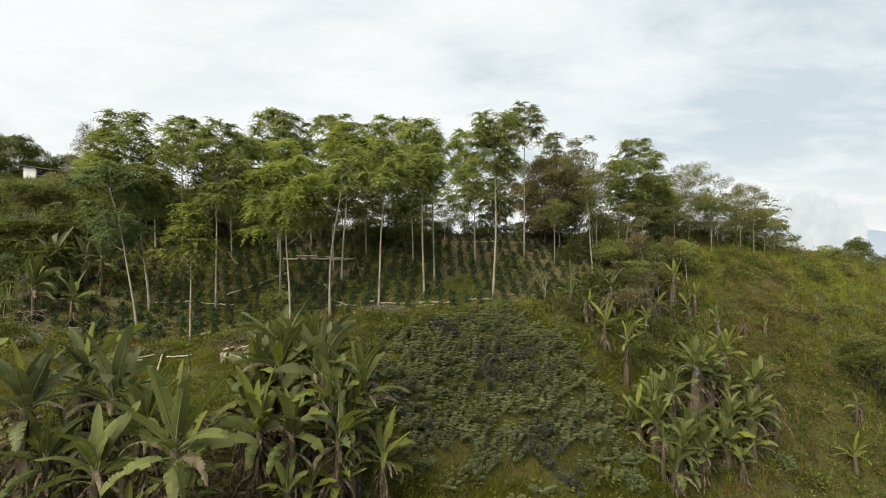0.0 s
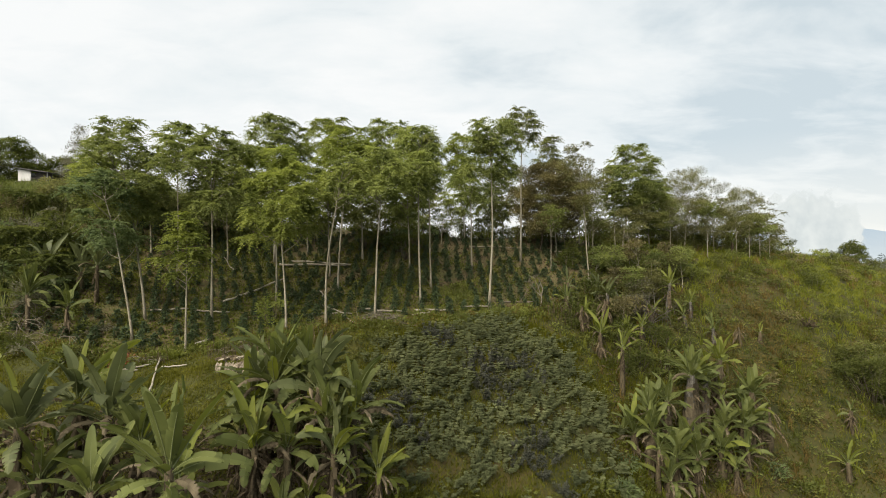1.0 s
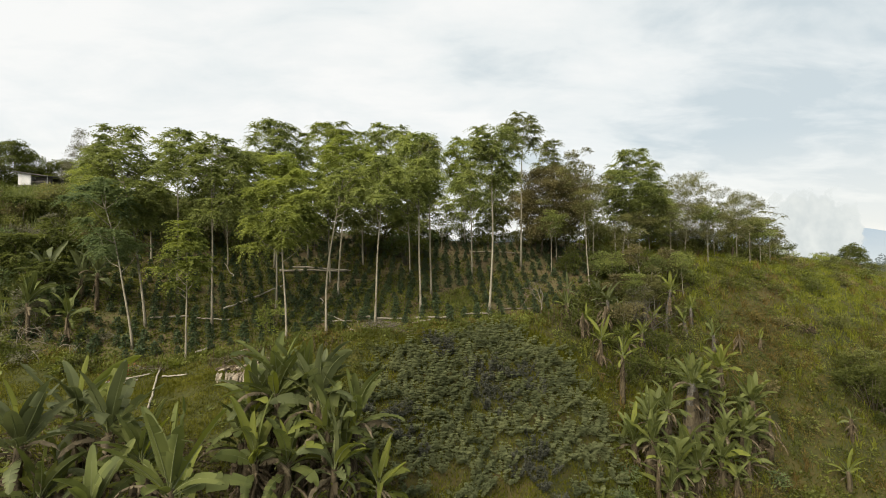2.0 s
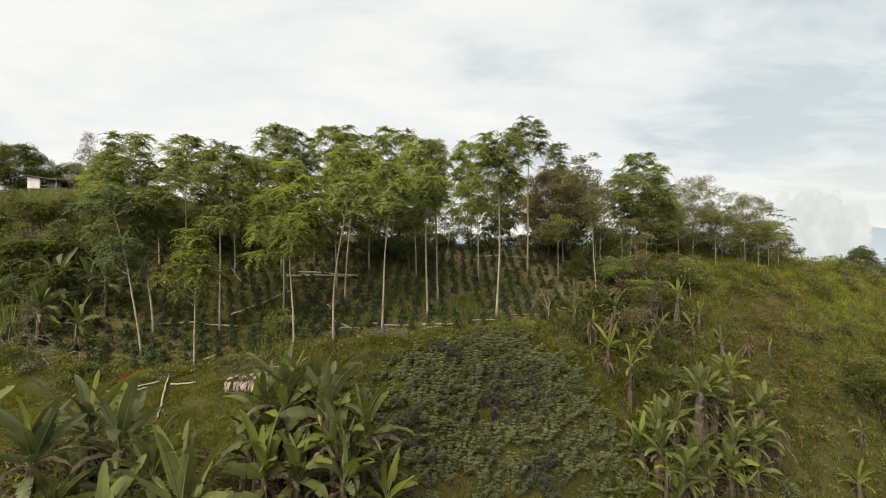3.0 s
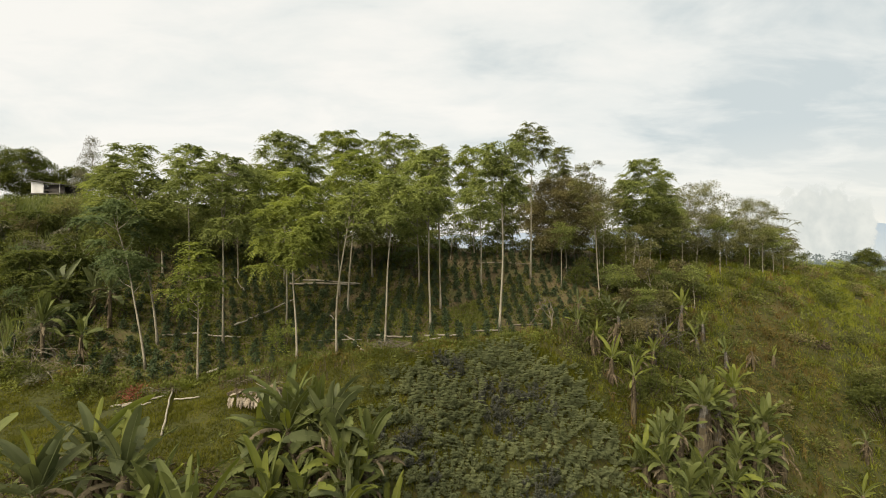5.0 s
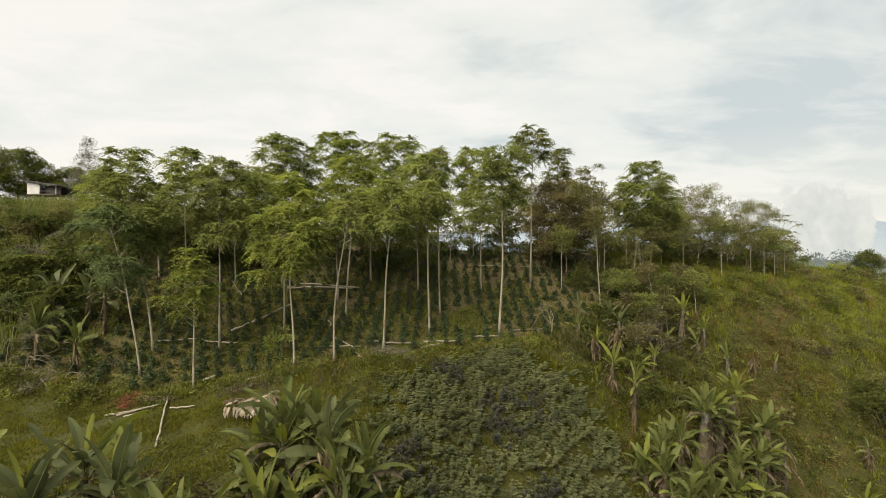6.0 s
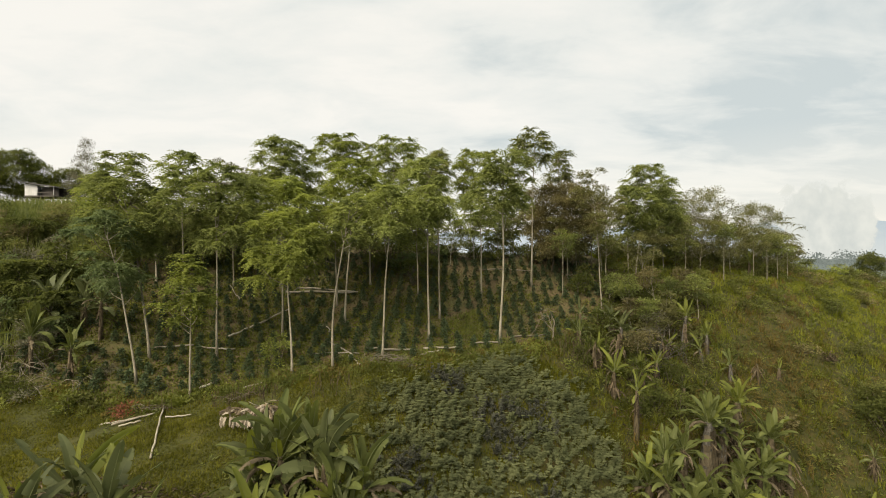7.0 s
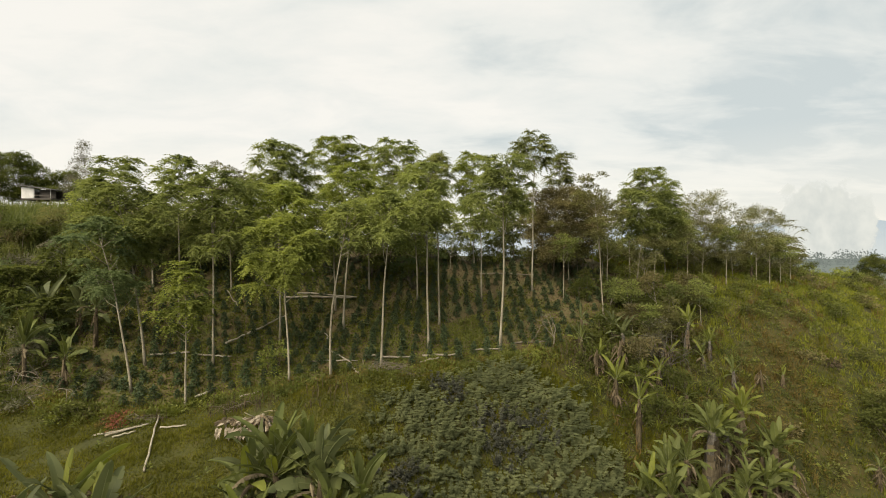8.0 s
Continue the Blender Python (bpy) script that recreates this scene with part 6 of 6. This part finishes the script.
brush_pile(-2.5, 26.7, 1.9, 0.45, 90, "low heap of cut dry twigs beside the planted rows", 1)
brush_pile(-13.3, 23.3, 0.9, 0.3, 22, "small heap of dry twigs beside bleached poles", 2)
brush_pile(-9.2, 23.9, 1.1, 0.3, 14, "dry twigs strewn along the field's edge", 3)


def build_dead_stalks():
    """Broken dry stalks that stand along the field's edges."""
    rng = np.random.default_rng(31)
    b = Buf()
    for x0, x1, y0, y1, n, hi in ((7.2, 9.6, 30.2, 31.6, 46, 1.0), (-10.6, -7.6, 23.4, 24.2, 60, 0.7), (9.4, 12.0, 28.6, 32.6, 40, 0.9), (-16.8, -12.4, 23.2, 23.9, 40, 0.5), (-6.2, -4.2, 23.5, 25.0, 30, 0.6), (12.0, 18.5, 26.0, 31.0, 50, 0.8)):
        for k in range(n):
            x, y = rng.uniform(x0, x1), rng.uniform(y0, y1)
            z = z_at(x, y)
            h, lean = hi * rng.uniform(0.35, 1.0), rng.normal(0, 0.16, 2)
            tip = np.array([x + lean[0] * h, y + lean[1] * h, z + h])
            tube(b, [(x, y, z - 0.05), tip], [0.012, 0.006], 4, 0, False)
            n_ = 3
            d = np.stack([rng.normal(0, 0.5, n_), rng.normal(0, 0.5, n_), np.full(n_, -1.0)], 1)
            darts(b, rng, tip - np.array([0, 0, 1]) * rng.uniform(0, 0.6 * h, (n_, 1)), d, rng.uniform(0.08, 0.2, n_), 0.035)
    tagged(part("dead_stalks", b, M["dead_leaf"]), "bleached broken stalks standing along the field's edge", "dead stalks", kind="stuff")


build_dead_stalks()


def edge_herbs():
    """Leafy weeds between the pasture and the planted rows."""
    rng = np.random.default_rng(33)
    for name, mat, n, label in (("edge_herbs", "weed", 520, "bright leafy weeds crowding the field's edge"), ("edge_brush", "bush_dark", 360, "dark leafy weeds crowding the field's edge"), ("edge_bracken", "bracken", 220, "brown withered weeds at the field's edge")):
        b = Buf()
        x = rng.uniform(-24, 9, n)
        y = field_edge(x) + rng.normal(-0.25, 0.45, n)
        keep = lump(x, y, 2.2, {"weed": 1.0, "bush_dark": 4.0, "bracken": 7.0}[mat]) > -0.15
        for px, py, pz in zip(x[keep], y[keep], land(x[keep], y[keep])):
            m = 40
            r = rng.uniform(0.16, 0.42)
            d = unit(rng.normal(size=(m, 3)) * [1, 1, 0.7] + [0, 0, 0.5])
            darts(b, rng, np.array([px, py, pz]) + d * r * rng.uniform(0.3, 1, (m, 1)), d + rng.normal(0, 0.3, (m, 3)), rng.uniform(0.08, 0.18, m), rng.uniform(0.05, 0.09, m), 0, 0.6)
        tagged(part(name, b, M[mat]), label, "weeds", kind="stuff")


edge_herbs()


# ---- heap of dry thatch on the pasture ----
def thatch_heap(x, y):
    rng = np.random.default_rng(55)
    z = z_at(x, y)
    e = thing("thatched_shelter", x, y, z, "low collapsed shelter thatched with bleached dry leaves", "shelter")
    e.scale = (1.05, 0.9, 0.85)
    ridge = np.array([(-1.05, 0.2, 0.62), (-0.3, 0.25, 0.78), (0.4, 0.3, 0.95), (1.0, 0.45, 0.7)])
    b = Buf()
    tube(b, ridge, [0.05, 0.045, 0.04, 0.03], 7)
    part("ridge_pole", b, M["old_wood"], e)
    for q in ((-0.95, 0.2), (0.45, 0.3), (0.95, 0.45)):
        b = Buf()
        tube(b, [(q[0], q[1], -0.2), (q[0] + 0.03, q[1], 0.66)], [0.05, 0.04], 6)
        part("post", b, M["old_wood"], e)
    for k in range(44):  # fringe along the front
        b = Buf()
        h = np.array([rng.uniform(-1.1, 0.35), -0.3 + rng.normal(0, 0.03), 0.6 + rng.normal(0, 0.03)])
        blade(b, h, -1.57 + rng.normal(0, 0.3), rng.uniform(0.4, 0.62), 0.11, rng.uniform(-45, -15), -88, rng, torn=0.5, curl=-0.2, petiole=0.02, rib=False, ragged=0.3)
        part("thatch_strip", b, M["thatch"], e)
    for k in range(40):  # laid over the top
        b = Buf()
        h = np.array([rng.uniform(-1.1, 0.5), 0.35 + rng.normal(0, 0.1), 0.78 + rng.normal(0, 0.04)])
        blade(b, h, -1.57 + rng.normal(0, 0.5), rng.uniform(0.5, 0.8), 0.17, rng.uniform(0, 10), rng.uniform(-35, -15), rng, torn=0.3, curl=-0.15, petiole=0.02, rib=False, ragged=0.2)
        part("thatch_strip", b, M["dead_leaf" if k % 3 else "thatch"], e)
    for k in range(46):  # slumped end
        b = Buf()
        h = np.array([0.55, 0.15, 0.9]) + rng.normal(0, 0.12, 3)
        blade(b, h, rng.uniform(-3.0, 0.9), rng.uniform(0.6, 1.05), 0.15, rng.uniform(-5, 30), rng.uniform(-88, -60), rng, torn=0.5, curl=-0.3, petiole=0.02, rib=False, ragged=0.3)
        part("thatch_strip", b, M["thatch" if k % 2 else "dead_leaf"], e)
    b = Buf()
    tube(b, [(0.35, 0.2, 0.9), (0.1, -0.05, 1.15), (-0.05, -0.15, 1.3)], [0.03, 0.02, 0.01], 5)
    part("stick", b, M["dry_wood"], e)


thatch_heap(-8.1, 21.9)


# ---- hut on the hilltop ----
def hut(x, y):
    z = z_at(x, y) + 0.75
    e = thing("hut", x, y, z, "small white and dark wooden hut on stilts at the hilltop", "hut")
    for name, c, s, mat in (("floor", (0, 0, 0), (4.0, 2.6, 0.14), "dark_wall"), ("white_wall", (-1.15, -1.2, 0.72), (1.6, 0.1, 1.3), "white_wall"),
                            ("side_wall", (-1.95, 0, 0.72), (0.1, 2.4, 1.3), "white_wall"), ("dark_wall", (0.85, -0.5, 0.6), (2.2, 0.1, 1.06), "dark_wall"),
                            ("rail", (0.85, -1.2, 0.42), (2.2, 0.06, 0.08), "dark_wall"), ("back_wall", (0, 1.2, 0.6), (3.9, 0.1, 1.06), "dark_wall")):
        b = Buf()
        box(b, c, s)
        part(name, b, M[mat], e)
    b = Buf()
    v = np.array([(-2.2, -1.7, 1.55), (2.3, -1.7, 0.98), (2.3, 1.6, 1.1), (-2.2, 1.6, 1.62)])
    v = np.vstack([v, v + [0, 0, 0.08]])
    q = [(0, 3, 2, 1), (4, 5, 6, 7), (0, 1, 5, 4), (1, 2, 6, 5), (2, 3, 7, 6), (3, 0, 4, 7)]
    b.add(v, [t for f in q for t in ((f[0], f[1], f[2]), (f[0], f[2], f[3]))])
    part("roof", b, M["roof"], e)
    for px, py in ((-1.8, -1.1), (0, -1.1), (1.8, -1.1), (-1.8, 1.1), (1.8, 1.1)):
        b = Buf()
        tube(b, [(px, py, -1.2), (px, py, 0)], [0.07, 0.07], 6)
        part("stilt", b, M["old_wood"], e)
    for px in (-0.3, 1.85):
        b = Buf()
        tube(b, [(px, -1.2, 0), (px, -1.2, 1.15)], [0.05, 0.05], 6)
        part("post", b, M["white_wall"], e)
    e.scale = (0.74, 0.8, 0.85)


hut(-39.5, 49.4)
